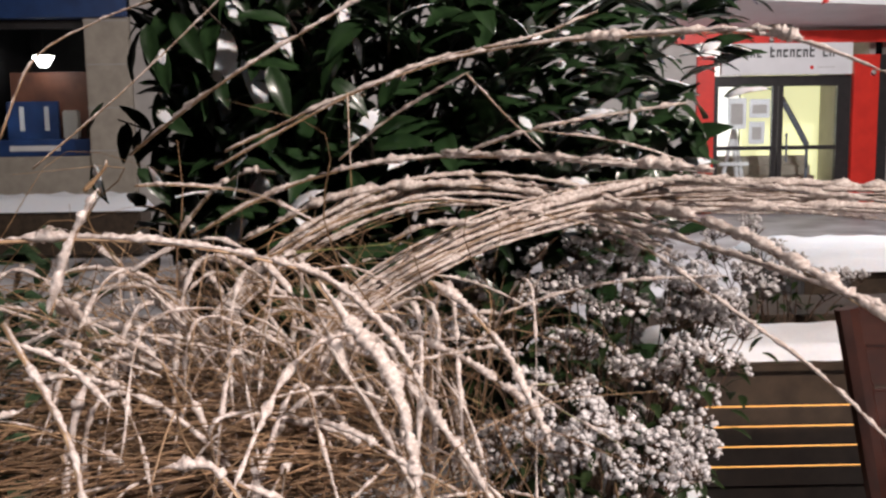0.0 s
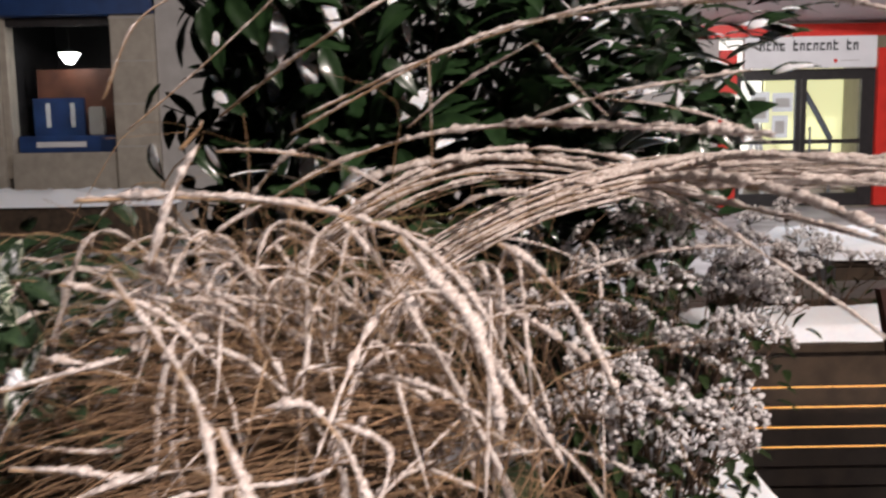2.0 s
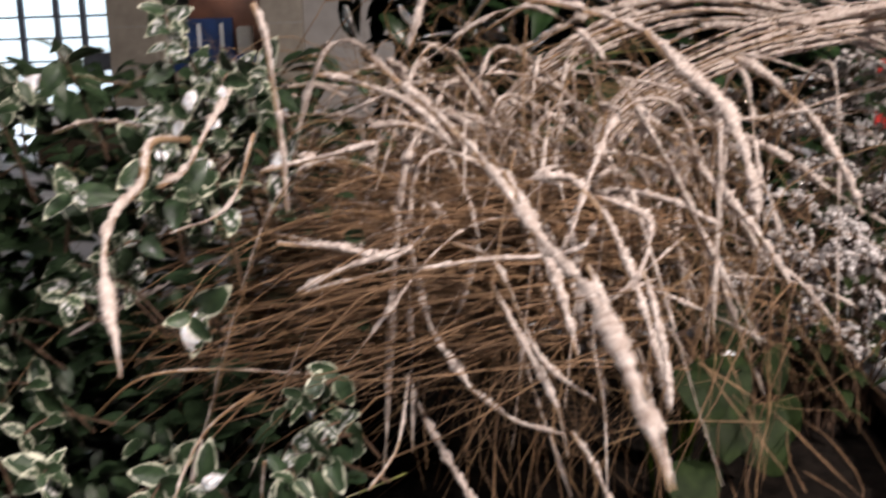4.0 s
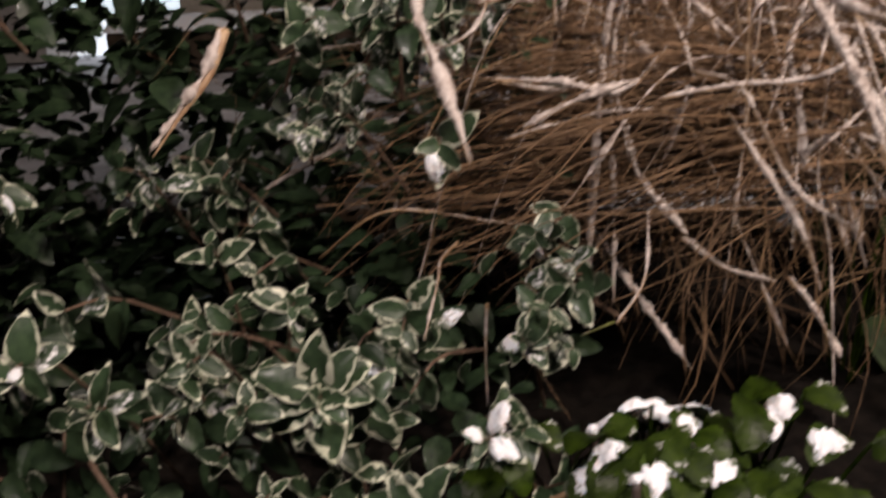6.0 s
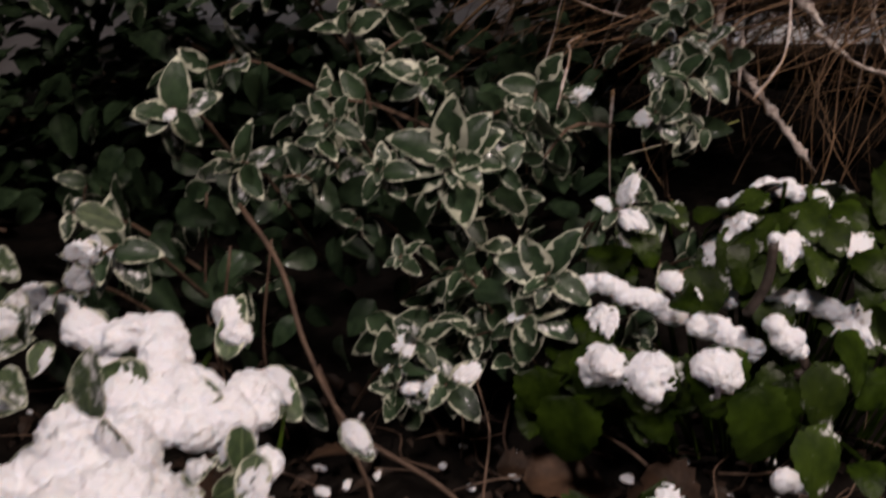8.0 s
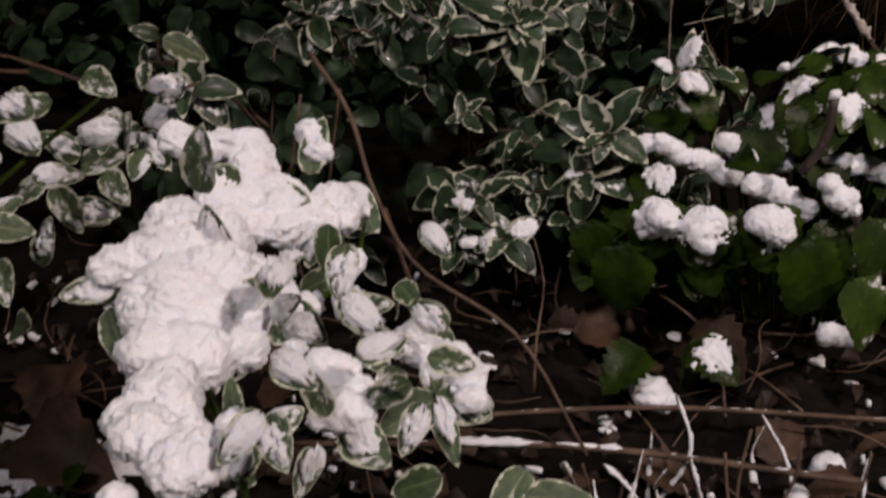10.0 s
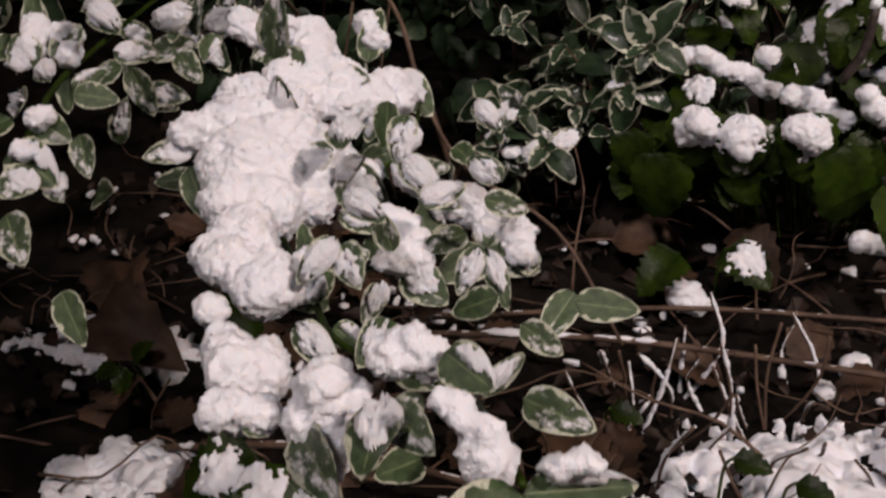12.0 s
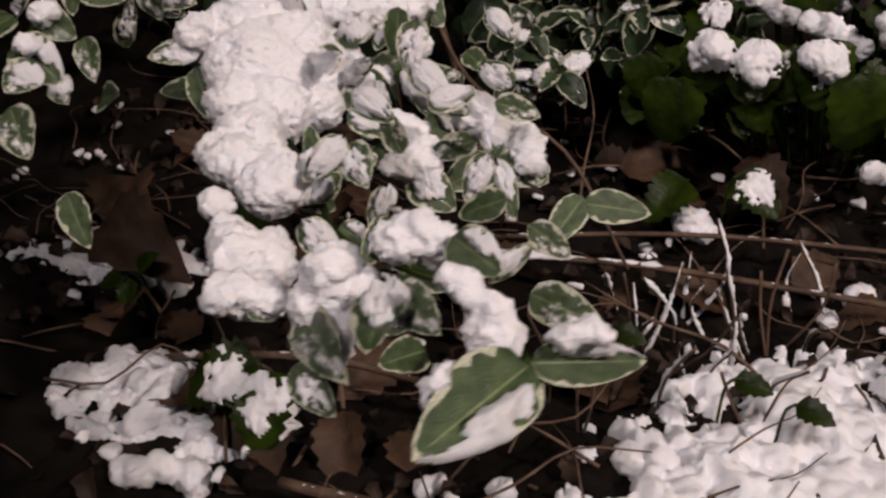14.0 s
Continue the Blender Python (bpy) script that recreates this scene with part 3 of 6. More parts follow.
def soil():
    bm = bmesh.new()
    nx, ny = 230, 280
    grid = [[bm.verts.new((x, y, soil_height(x, y) + 0.008 * noise.noise((x * 40, y * 40, 1)) + 0.008 * noise.noise((x * 85, y * 85, 4)))) for x in np.linspace(-1.945, 0.405, nx)] for y in np.linspace(-0.695, 2.205, ny)]
    for a, b in zip(grid, grid[1:]):
        for k in range(nx - 1):
            bm.faces.new((a[k], a[k + 1], b[k + 1], b[k]))
    structure("soil", bm, SOIL, "wet soil in the planter, its colour deepened for the shade under plants", "soil", True)


soil()


def chair():
    ch = thing("chair", "dark brown wooden folding chair beside the planter", "chair", (1.24, 2.45, -0.0))
    def bar(name, a, b, r=0.022, flat=1.6):
        part(name, tube(bmesh.new(), spline([a, ((a[0] + b[0]) / 2, (a[1] + b[1]) / 2 + 0.01, (a[2] + b[2]) / 2), b], 6), lambda t: r, 8, flat), WALNUT, ch)
    bar("back_post", (0.10, 0, 0.0), (-0.10, 0.05, 1.0))
    bar("back_post", (0.60, 0, 0.0), (0.42, 0.05, 1.0))
    for z in (0.60, 0.72, 0.84, 0.95):
        x = 0.10 - 0.19 * z
        part("back_slat", box((x, 0.03, z - 0.055), (x + 0.53, 0.05, z + 0.055), 0.006), WALNUT, ch)
    part("seat", box((0.02, -0.42, 0.43), (0.5, -0.01, 0.46), 0.008), WALNUT, ch)
    bar("front_leg", (-0.02, -0.42, 0), (0.02, -0.38, 0.43))
    bar("front_leg", (0.5, -0.42, 0), (0.48, -0.38, 0.43))


WALNUT = material("dark_red_brown_wood", (0.055, 0.018, 0.012), (0.025, 0.009, 0.007), 0.3, 12, bump=0.2, bump_scale=80)
chair()

# ---- the laurel behind the grass ----
def laurel():
    rng = random.Random(11)
    base = Vector((-0.12, 3.1, 0.5))
    shrub = thing("laurel_shrub", "dense dark green laurel with long glossy leaves dusted with snow", "shrub", base)
    kinds = [leaf_mesh(0.150, 0.056, LAUREL, s, fold=0.18, curl=0.35) for s in range(5)]
    caps = [cap_mesh(0.150, 0.056, 0.005, s, 0.85, 0.18, 0.35) for s in range(4)]
    dark = Joined()
    count = 0
    for k in range(130):
        # shoots end on an upright rounded body
        a = rng.uniform(-1.35, 1.35) if k < 105 else rng.uniform(1.35, 4.9)
        z = rng.uniform(0.62, 1.95)
        r = (0.98 - 0.12 * max(0, z - 1.5)) * rng.uniform(0.80, 1.06)
        end = Vector((math.sin(a) * r * (0.95 if a > 0 else 0.76), -math.cos(a) * r, z))
        foot = Vector((end.x * 0.15, end.y * 0.15, max(0.05, z * 0.45)))
        path = spline([foot, (foot + end) / 2 + Vector((0, 0, 0.12)), end], 6)
        part("branch", tube(bmesh.new(), path, lambda t: 0.008 - 0.005 * t, 5), BARK, shrub)
        out = (path[-1] - path[-2]).normalized()
        for j in range(9):
            t = 0.52 + 0.055 * j
            p = path[min(6, int(t * 6))].lerp(path[min(6, int(t * 6) + 1)], t * 6 % 1)
            side = out.cross(Vector((0, 0, 1))).normalized() * (1 if j % 2 else -1)
            way = (out * rng.uniform(0.3, 0.9) + side * rng.uniform(0.4, 0.9) + Vector((0, 0, rng.uniform(-0.2, 0.7)))).normalized()
            if p.x < -0.3 and rng.random() < 0.7:
                way = Vector((rng.gauss(0, 0.35), -0.3, -1))
            m = aim(p, way, (rng.uniform(-0.3, 0.3), -0.35, 1), rng.uniform(-30, 30)) @ Matrix.Scale(rng.uniform(0.75, 1.2), 4)
            if k < 105 and j >= 5 and count < 200 and p.y < -0.5:
                leaf = put("leaf", rng.choice(kinds), shrub, m)
                count += 1
                # snow settles on the outer leaves
                if rng.random() < (0.75 if p.x > 0.40 or p.x < -0.30 else 0.34):
                    put("snow_cap", rng.choice(caps), leaf, Matrix.Identity(4))
            else:
                dark.add(rng.choice(kinds), m)
    for k in range(1900):
        a, z = rng.uniform(-1.7, 1.7), rng.uniform(0.25, 2.0)
        r = rng.uniform(0.35, 0.9)
        p = Vector((math.sin(a) * r * (0.95 if a > 0 else 0.74), -math.cos(a) * r, z))
        dark.add(kinds[k % 5], aim(p, (rng.uniform(-1, 1), rng.uniform(-1, 0.3), rng.uniform(-0.7, 0.7)), (rng.uniform(-0.5, 0.5), -0.6, 1)))
    # the snowy shoulder towards the street, and the hanging leaves on the far side
    for k in range(125):
        if k < 62:
            p = Vector((min(0.66, rng.gauss(0.50, 0.13)), 2.12 + rng.gauss(0, 0.07), rng.gauss(1.70, 0.10))) - base
            way, up, snowy = Vector((rng.gauss(0.9, 0.4), rng.gauss(-0.35, 0.4), rng.gauss(0.05, 0.25))), (0, -0.25, 1), rng.random() < 0.72
        elif k < 95:
            p = Vector((min(0.60, rng.gauss(0.48, 0.12)), 2.15 + rng.gauss(0, 0.06), rng.gauss(1.50, 0.09))) - base
            way, up, snowy = Vector((rng.gauss(0.5, 0.5), -0.4, rng.gauss(-0.2, 0.7))), (0.2, -0.8, 0.6), rng.random() < 0.2
        else:
            p = Vector((rng.uniform(-0.78, -0.10), 2.28 + rng.gauss(0, 0.08), rng.uniform(1.35, 1.85))) - base
            way, up, snowy = Vector((rng.gauss(0, 0.6), -0.25, -1)), (rng.gauss(0, 0.6), -0.8, 0.7), rng.random() < 0.6
        m = aim(p, way, up, rng.uniform(-25, 25)) @ Matrix.Scale(rng.uniform(0.55, 0.95), 4)
        leaf = put("leaf", kinds[k % 5], shrub, m)
        if snowy:
            put("snow_cap", caps[k % 4], leaf, Matrix.Diagonal((rng.uniform(0.5, 0.95), rng.uniform(0.5, 0.95), 0.7, 1)))
    dark.part("inner_leaves", LAUREL, shrub)


laurel()


# ---- drooping flower heads under snow ----
def flower_shrub(base, heads, seed, group_label):
    rng = random.Random(seed)
    shrub = thing("flowering_shrub", group_label, "shrub", base)
    variants = []
    for s in range(5):
        r2 = random.Random(s + 40)
        stalks, balls = bmesh.new(), bmesh.new()
        for k in range(20):
            a, r = r2.uniform(0, 6.28), 0.056 * math.sqrt(r2.random())
            tip = Vector((math.cos(a) * r, math.sin(a) * r, 0.06 - r * r * 9 + r2.uniform(-0.008, 0.008)))
            tube(stalks, [Vector((0, 0, 0)), tip * 0.55 + Vector((0, 0, -0.004)), tip], lambda t: 0.0011, 4)
            n = 3 if k % 4 else 6
            for j in range(n):
                p = tip + Vector((r2.uniform(-0.010, 0.010), r2.uniform(-0.010, 0.010), r2.uniform(-0.006, 0.006)))
                made = bmesh.ops.create_icosphere(balls, subdivisions=2 if k % 3 == 0 else 1, radius=r2.choice((0.002, 0.003, 0.005, 0.0085)))["verts"]
                off = r2.random() * 50
                for v in made:
                    v.co = v.co * (1 + 0.4 * noise.noise(v.co * 170 + Vector((off, 0, 0))))
                    v.co.z *= 0.75
                    v.co += p
        variants.append((mesh_of(stalks, TWIG), mesh_of(balls, SEEDSNOW)))
    leaves = [leaf_mesh(0.05, 0.022, BROAD, s, fold=0.2, curl=0.4) for s in range(3)]
    for x, y, z, size, n, spread in heads:
        for k in range(n):
            p = Vector((x + rng.gauss(0, spread), y + rng.gauss(0, spread), z + rng.gauss(0, spread * 0.6))) - Vector(base)
            foot = Vector((p.x * 0.4 + rng.gauss(0, 0.04), p.y * 0.4 + rng.gauss(0, 0.04), 0.0))
            way = Vector((rng.gauss(0, 0.5), rng.gauss(-0.25, 0.4), 1))
            part("stem", tube(bmesh.new(), spline([foot, (foot + p) / 2 + Vector((0, 0, 0.05)), p], 8), lambda t: 0.003 - 0.0015 * t, 5), TWIG, shrub)
            stalk, ball = rng.choice(variants)
            m = Matrix.Translation(p) @ way.to_track_quat("Z", "Y").to_matrix().to_4x4() @ pose(0, 0, 0, 0, 0, rng.uniform(0, 360)) @ Matrix.Scale(size * rng.uniform(0.75, 1.15), 4)
            head = put("flower_head", stalk, shrub, m)
            tagged(put("snow", ball, head, Matrix.Identity(4)), kind="stuff")
            for j in range(3):
                put("leaf", leaves[j], shrub, aim(p + Vector((0, 0, -0.05 - 0.04 * j)), (rng.uniform(-1, 1), rng.uniform(-1, 0.5), -0.2), (0, 0, 1)))


flower_shrub((0.34, 2.0, 0.5), ((0.06, 2.05, 1.08, 0.8, 10, 0.09), (0.20, 2.05, 1.12, 0.85, 13, 0.08), (0.42, 2.1, 1.12, 0.85, 15, 0.10), (0.62, 2.12, 1.05, 0.85, 14, 0.09), (0.40, 1.95, 0.98, 0.8, 9, 0.09), (0.20, 1.86, 0.84, 0.8, 9, 0.07), (0.28, 1.80, 0.76, 0.8, 9, 0.06), (0.28, 1.74, 0.90, 0.8, 8, 0.07), (0.50, 2.0, 0.95, 0.85, 10, 0.08),
                                (0.54, 1.95, 0.84, 0.85, 7, 0.055), (0.48, 1.85, 0.78, 0.85, 8, 0.06), (0.30, 1.9, 0.96, 0.85, 8, 0.08), (0.74, 2.25, 1.06, 0.85, 7, 0.06)), 5,
             "bare twiggy shrub whose dry flower heads carry snow")
flower_shrub((1.40, 3.62, 0.6), ((1.15, 3.45, 0.98, 1.0, 4, 0.06), (1.32, 3.5, 0.94, 1.0, 5, 0.06), (1.5, 3.5, 0.92, 1.0, 4, 0.06), (1.25, 3.6, 1.05, 1.1, 5, 0.09)), 6,
             "small snowy shrub in the slatted planter")


def broad_plant():
    rng = random.Random(21)
    base = Vector((-0.05, 1.5, 0.5))
    plant = thing("broad_leaved_plant", "low plant with large round dark green leaves", "plant", base)
    kinds = [leaf_mesh(0.10, 0.085, BROAD, s, fold=0.12, curl=0.5, blunt=0.8) for s in range(3)]
    caps = [cap_mesh(0.12, 0.10, 0.012, s + 9, 0.6, 0.12, 0.5) for s in range(3)]
    for k in range(13):
        a = rng.uniform(0, 6.28)
        p = Vector((math.cos(a) * rng.uniform(0.05, 0.25), math.sin(a) * rng.uniform(0.05, 0.2) - 0.05, rng.uniform(0.16, 0.38)))
        part("stalk", tube(bmesh.new(), spline([(p.x * 0.2, p.y * 0.2, 0), (p.x * 0.6, p.y * 0.6, p.z * 0.7), p], 5), lambda t: 0.004, 5), LIME, plant)
        leaf = put("leaf", kinds[k % 3], plant, aim(p, (math.cos(a), math.sin(a) - 0.5, -1.0), (0, -0.8, 1), rng.uniform(-20, 20)))
        if k % 7 == 0:
            put("snow_cap", caps[k % 3], leaf, Matrix.Identity(4))


broad_plant()

# ---- the ornamental grass, bent over by snow ----
LIMEGRASS = material("green_grass_blade", (0.22, 0.24, 0.07), (0.14, 0.14, 0.05), 0.5, 40, bump=0.3, bump_scale=300)
CROWN = Vector((-0.18, 1.45, 0.5))
grass = thing("ornamental_grass", "tall dry straw coloured grass bent over and crusted with wet snow", "grass", (0, 0, 0))
count = [0]


def stem(points, width, snow, mat, cover):
    """One stem: a tapering flattened blade, and the snow along its upper side."""
    count[0] += 1
    width, snow = (width * 1.3, snow * 1.35) if count[0] < 78 else (width * 1.1, snow * 1.3)
    path = spline(points, 7 * (len(points) - 1))
    blade = part("stem", tube(bmesh.new(), path, lambda t: width * 0.5 * (1 - 0.85 * t), 5, 0.6), mat, grass, smooth=True)
    if cover > 0.15:
        fine = spline(points, 26 * (len(points) - 1))
        part("snow_crust", crust(bmesh.new(), fine, snow * 0.62, count[0], 7, cover), CRUST, blade, smooth=True)
    return blade


stem([(-0.353, 1.132, 1.474), (-0.226, 0.997, 1.540), (-0.132, 0.972, 1.592), (-0.034, 0.977, 1.647)], 0.004, 0.004, STRAW, 0.45)
ARC_A = [(-0.267, 1.261, 1.473), (-0.083, 1.238, 1.551), (0.107, 1.221, 1.601), (0.400, 1.167, 1.609), (0.560, 1.107, 1.550)]
stem(ARC_A, 0.004, 0.005, STRAW, 0.45)
stem([(0.185, 1.211, 1.607), (0.280, 1.189, 1.610), (0.400, 1.167, 1.612), (0.454, 1.145, 1.597)], 0.003, 0.011, STRAW, 1)
ARC_B = [(-0.293, 1.309, 1.449), (-0.115, 1.267, 1.538), (0.013, 1.272, 1.590), (0.142, 1.273, 1.618), (0.242, 1.327, 1.658)]
stem(ARC_B, 0.004, 0.0045, STRAW, 0.45)
stem([(-0.130, 1.408, 1.455), (-0.044, 1.375, 1.520), (0.061, 1.320, 1.576)], 0.003, 0.004, PALE, 0.6)
stem([(0.057, 1.319, 1.574), (0.118, 1.310, 1.509), (0.160, 1.304, 1.467)], 0.0025, 0.003, STRAW, 0.2)
ARC_C = [(0.063, 1.406, 1.465), (0.159, 1.358, 1.497), (0.265, 1.359, 1.515), (0.383, 1.359, 1.531)]
stem(ARC_C, 0.003, 0.005, PALE, 0.9)
stem([(0.155, 1.358, 1.495), (0.264, 1.354, 1.479), (0.364, 1.359, 1.449), (0.469, 1.349, 1.387)], 0.002, 0.003, STRAW, 0.8)
stem([(-0.376, 1.497, 1.334), (-0.249, 1.504, 1.399), (-0.122, 1.506, 1.438), (0.022, 1.486, 1.454), (0.173, 1.403, 1.451), (0.398, 1.296, 1.431)], 0.005, 0.008, STRAW, 0.8)
ARC_D = [(0.022, 1.487, 1.458), (0.173, 1.403, 1.452), (0.296, 1.349, 1.445), (0.398, 1.296, 1.433)]
stem(ARC_D, 0.003, 0.013, STRAW, 1)
stem([(-0.091, 1.116, 1.543), (-0.089, 1.106, 1.461), (-0.089, 1.117, 1.390)], 0.002, 0.0015, STRAW, 0.2)
stem([(-0.403, 1.308, 1.427), (-0.333, 1.307, 1.426), (-0.248, 1.354, 1.410), (-0.160, 1.347, 1.368)], 0.004, 0.005, PALE, 0.6)
stem([(-0.402, 0.990, 1.308), (-0.377, 1.000, 1.385), (-0.346, 1.006, 1.441)], 0.004, 0.008, PALE, 0.9)
stem([(-0.454, 1.015, 1.494), (-0.416, 1.025, 1.577), (-0.349, 1.029, 1.617), (-0.271, 1.031, 1.646)], 0.003, 0.002, STRAW, 0.3)
stem([(-0.460, 1.111, 1.460), (-0.366, 1.120, 1.537), (-0.279, 1.128, 1.615), (-0.218, 1.135, 1.673)], 0.0025, 0.002, STRAW, 0.3)
stem([(-0.382, 1.057, 1.436), (-0.360, 1.059, 1.460), (-0.357, 1.061, 1.470)], 0.008, 0.003, STRAW, 0.3)
stem([(-0.527, 1.101, 1.374), (-0.402, 1.100, 1.377), (-0.283, 1.097, 1.367), (-0.187, 1.112, 1.345), (-0.116, 1.137, 1.312), (-0.048, 1.128, 1.246), (-0.001, 1.116, 1.163)], 0.007, 0.009, PALE, 0.9)
stem([(-0.344, 1.744, 1.295), (-0.164, 1.751, 1.373), (0.048, 1.800, 1.390), (0.279, 1.893, 1.353), (0.426, 1.785, 1.315)], 0.005, 0.014, PALE, 0.95)
stem([(-0.277, 1.590, 1.283), (-0.155, 1.646, 1.343), (0.004, 1.698, 1.372), (0.172, 1.742, 1.348), (0.328, 1.786, 1.311)], 0.006, 0.005, STRAW, 0.6)
stem([(-0.065, 1.590, 1.309), (0.003, 1.592, 1.336), (0.080, 1.591, 1.337)], 0.004, 0.009, PALE, 1)
stem([(-0.248, 1.591, 1.292), (-0.151, 1.590, 1.300), (-0.056, 1.610, 1.306), (0.073, 1.641, 1.330)], 0.005, 0.001, LIMEGRASS, 0.1)
stem([(0.298, 1.740, 1.343), (0.367, 1.539, 1.360), (0.425, 1.335, 1.348), (0.458, 1.129, 1.321), (0.515, 0.991, 1.273)], 0.008, 0.015, PALE, 1)
stem([(0.310, 1.688, 1.337), (0.415, 1.382, 1.318), (0.485, 1.177, 1.299), (0.556, 1.071, 1.275)], 0.005, 0.009, PALE, 0.8)
stem([(0.336, 1.483, 1.315), (0.440, 1.350, 1.233), (0.539, 1.258, 1.154), (0.629, 1.225, 1.063)], 0.003, 0.005, PALE, 0.9)
stem([(0.116, 1.571, 1.182), (0.232, 1.574, 1.219), (0.348, 1.574, 1.238), (0.512, 1.572, 1.243)], 0.003, 0.005, PALE, 0.8)
stem([(0.347, 1.891, 1.352), (0.485, 1.892, 1.378), (0.587, 1.690, 1.384), (0.812, 1.582, 1.359)], 0.006, 0.012, STRAW, 0.9)
stem([(0.347, 1.890, 1.341), (0.534, 1.787, 1.346), (0.678, 1.683, 1.339), (0.811, 1.579, 1.330)], 0.004, 0.006, STRAW, 0.8)
stem([(-0.059, 1.374, 1.199), (0.033, 1.349, 1.169), (0.096, 1.313, 1.135), (0.136, 1.308, 1.102)], 0.006, 0.012, PALE, 1)
stem([(0.001, 1.284, 1.290), (0.054, 1.258, 1.254), (0.097, 1.221, 1.207), (0.131, 1.182, 1.141), (0.155, 1.174, 1.082)], 0.006, 0.009, PALE, 0.9)
stem([(-0.131, 1.089, 1.324), (-0.091, 1.062, 1.275), (-0.051, 1.026, 1.237), (-0.026, 0.988, 1.177), (-0.015, 0.959, 1.112)], 0.007, 0.011, PALE, 0.95)
stem([(-0.064, 1.331, 1.258), (-0.016, 1.302, 1.190), (0.045, 1.261, 1.118), (0.075, 1.249, 1.025)], 0.004, 0.004, STRAW, 0.5)
stem([(0.215, 1.457, 1.093), (0.156, 1.408, 1.099), (0.251, 1.399, 1.037), (0.311, 1.393, 1.001)], 0.003, 0.004, LIMEGRASS, 0.4)
stem([(-0.448, 0.982, 1.301), (-0.317, 0.811, 1.215), (-0.244, 0.607, 1.165), (-0.204, 0.377, 1.172), (-0.188, 0.139, 1.185)], 0.006, 0.0062, PALE, 0.95)
stem([(-0.278, 0.758, 1.195), (-0.252, 0.731, 1.149), (-0.230, 0.703, 1.102), (-0.211, 0.674, 1.047)], 0.006, 0.009, PALE, 0.9)
stem([(-0.269, 0.907, 1.165), (-0.222, 0.904, 1.168), (-0.188, 0.892, 1.138), (-0.165, 0.875, 1.094), (-0.143, 0.856, 1.035), (-0.121, 0.833, 0.961)], 0.005, 0.007, PALE, 0.9)
stem([(-0.382, 0.893, 1.070), (-0.311, 0.904, 1.079), (-0.239, 0.914, 1.082), (-0.201, 0.912, 1.095), (-0.187, 0.910, 1.126)], 0.0035, 0.005, PALE, 0.6)
stem([(-0.193, 0.904, 1.151), (-0.142, 0.896, 1.129), (-0.137, 0.880, 1.100), (-0.154, 0.859, 1.058)], 0.0035, 0.005, PALE, 0.6)
stem([(-0.309, 0.949, 1.045), (-0.275, 0.911, 0.992), (-0.235, 0.882, 0.926), (-0.220, 0.853, 0.876)], 0.004, 0.005, STRAW, 0.5)
stem([(-0.201, 0.819, 1.095), (-0.169, 0.787, 1.021), (-0.134, 0.758, 0.956), (-0.124, 0.738, 0.905)], 0.0035, 0.005, PALE, 0.6)
stem([(-0.349, 0.923, 1.095), (-0.299, 0.905, 1.074), (-0.250, 0.871, 0.980), (-0.192, 0.850, 0.940)], 0.004, 0.005, STRAW, 0.5)
stem([(-0.145, 0.845, 1.084), (-0.127, 0.812, 1.014), (-0.120, 0.790, 0.954)], 0.003, 0.004, PALE, 0.9)
stem([(-0.563, 0.955, 1.087), (-0.492, 0.963, 1.079), (-0.421, 0.970, 1.068), (-0.370, 0.987, 1.115)], 0.005, 0.007, PALE, 0.7)
stem([(-0.528, 0.918, 1.037), (-0.478, 0.930, 1.060), (-0.405, 0.954, 1.082)], 0.0045, 0.006, PALE, 0.7)
stem([(-0.583, 0.970, 1.170), (-0.512, 0.982, 1.184), (-0.438, 0.996, 1.202)], 0.0045, 0.006, PALE, 0.7)
stem([(-0.424, 0.791, 0.859), (-0.397, 0.814, 0.899), (-0.393, 0.868, 0.958)], 0.003, 0.003, PALE, 0.9)
stem([(-0.500, 0.739, 1.350), (-0.488, 0.734, 1.312), (-0.482, 0.728, 1.275), (-0.478, 0.728, 1.215), (-0.477, 0.730, 1.160)], 0.006, 0.005, PALE, 0.7)
stem([(-0.340, 1.452, 1.118), (-0.249, 1.455, 1.098), (-0.177, 1.451, 1.042), (-0.133, 1.419, 0.947), (-0.087, 1.363, 0.827), (-0.069, 1.311, 0.748)], 0.007, 0.01, PALE, 0.95)
stem([(-0.349, 1.409, 0.971), (-0.268, 1.413, 0.968), (-0.204, 1.419, 0.977), (-0.163, 1.446, 1.005), (-0.172, 1.463, 1.049)], 0.006, 0.008, PALE, 0.95)
stem([(-0.279, 1.499, 1.129), (-0.195, 1.501, 1.108), (-0.102, 1.497, 1.046), (-0.076, 1.491, 0.994)], 0.006, 0.009, PALE, 0.9)
stem([(-0.131, 1.381, 1.222), (-0.065, 1.356, 1.164), (-0.011, 1.319, 1.102), (0.042, 1.283, 1.042), (0.089, 1.254, 0.968)], 0.008, 0.012, PALE, 0.95)
stem([(-0.460, 1.138, 1.103), (-0.431, 1.128, 1.030), (-0.403, 1.096, 0.942), (-0.342, 1.039, 0.876)], 0.006, 0.008, PALE, 0.95)
stem([(-0.177, 1.450, 1.033), (-0.143, 1.391, 0.900), (-0.109, 1.350, 0.822), (-0.090, 1.311, 0.757)], 0.005, 0.007, PALE, 0.7)
stem([(-0.229, 1.367, 0.980), (-0.204, 1.325, 0.894), (-0.162, 1.271, 0.792)], 0.004, 0.005, STRAW, 0.6)
stem([(-0.593, 0.716, 1.187), (-0.589, 0.768, 1.195), (-0.587, 0.824, 1.228), (-0.591, 0.933, 1.278)], 0.005, 0.007, PALE, 0.6)
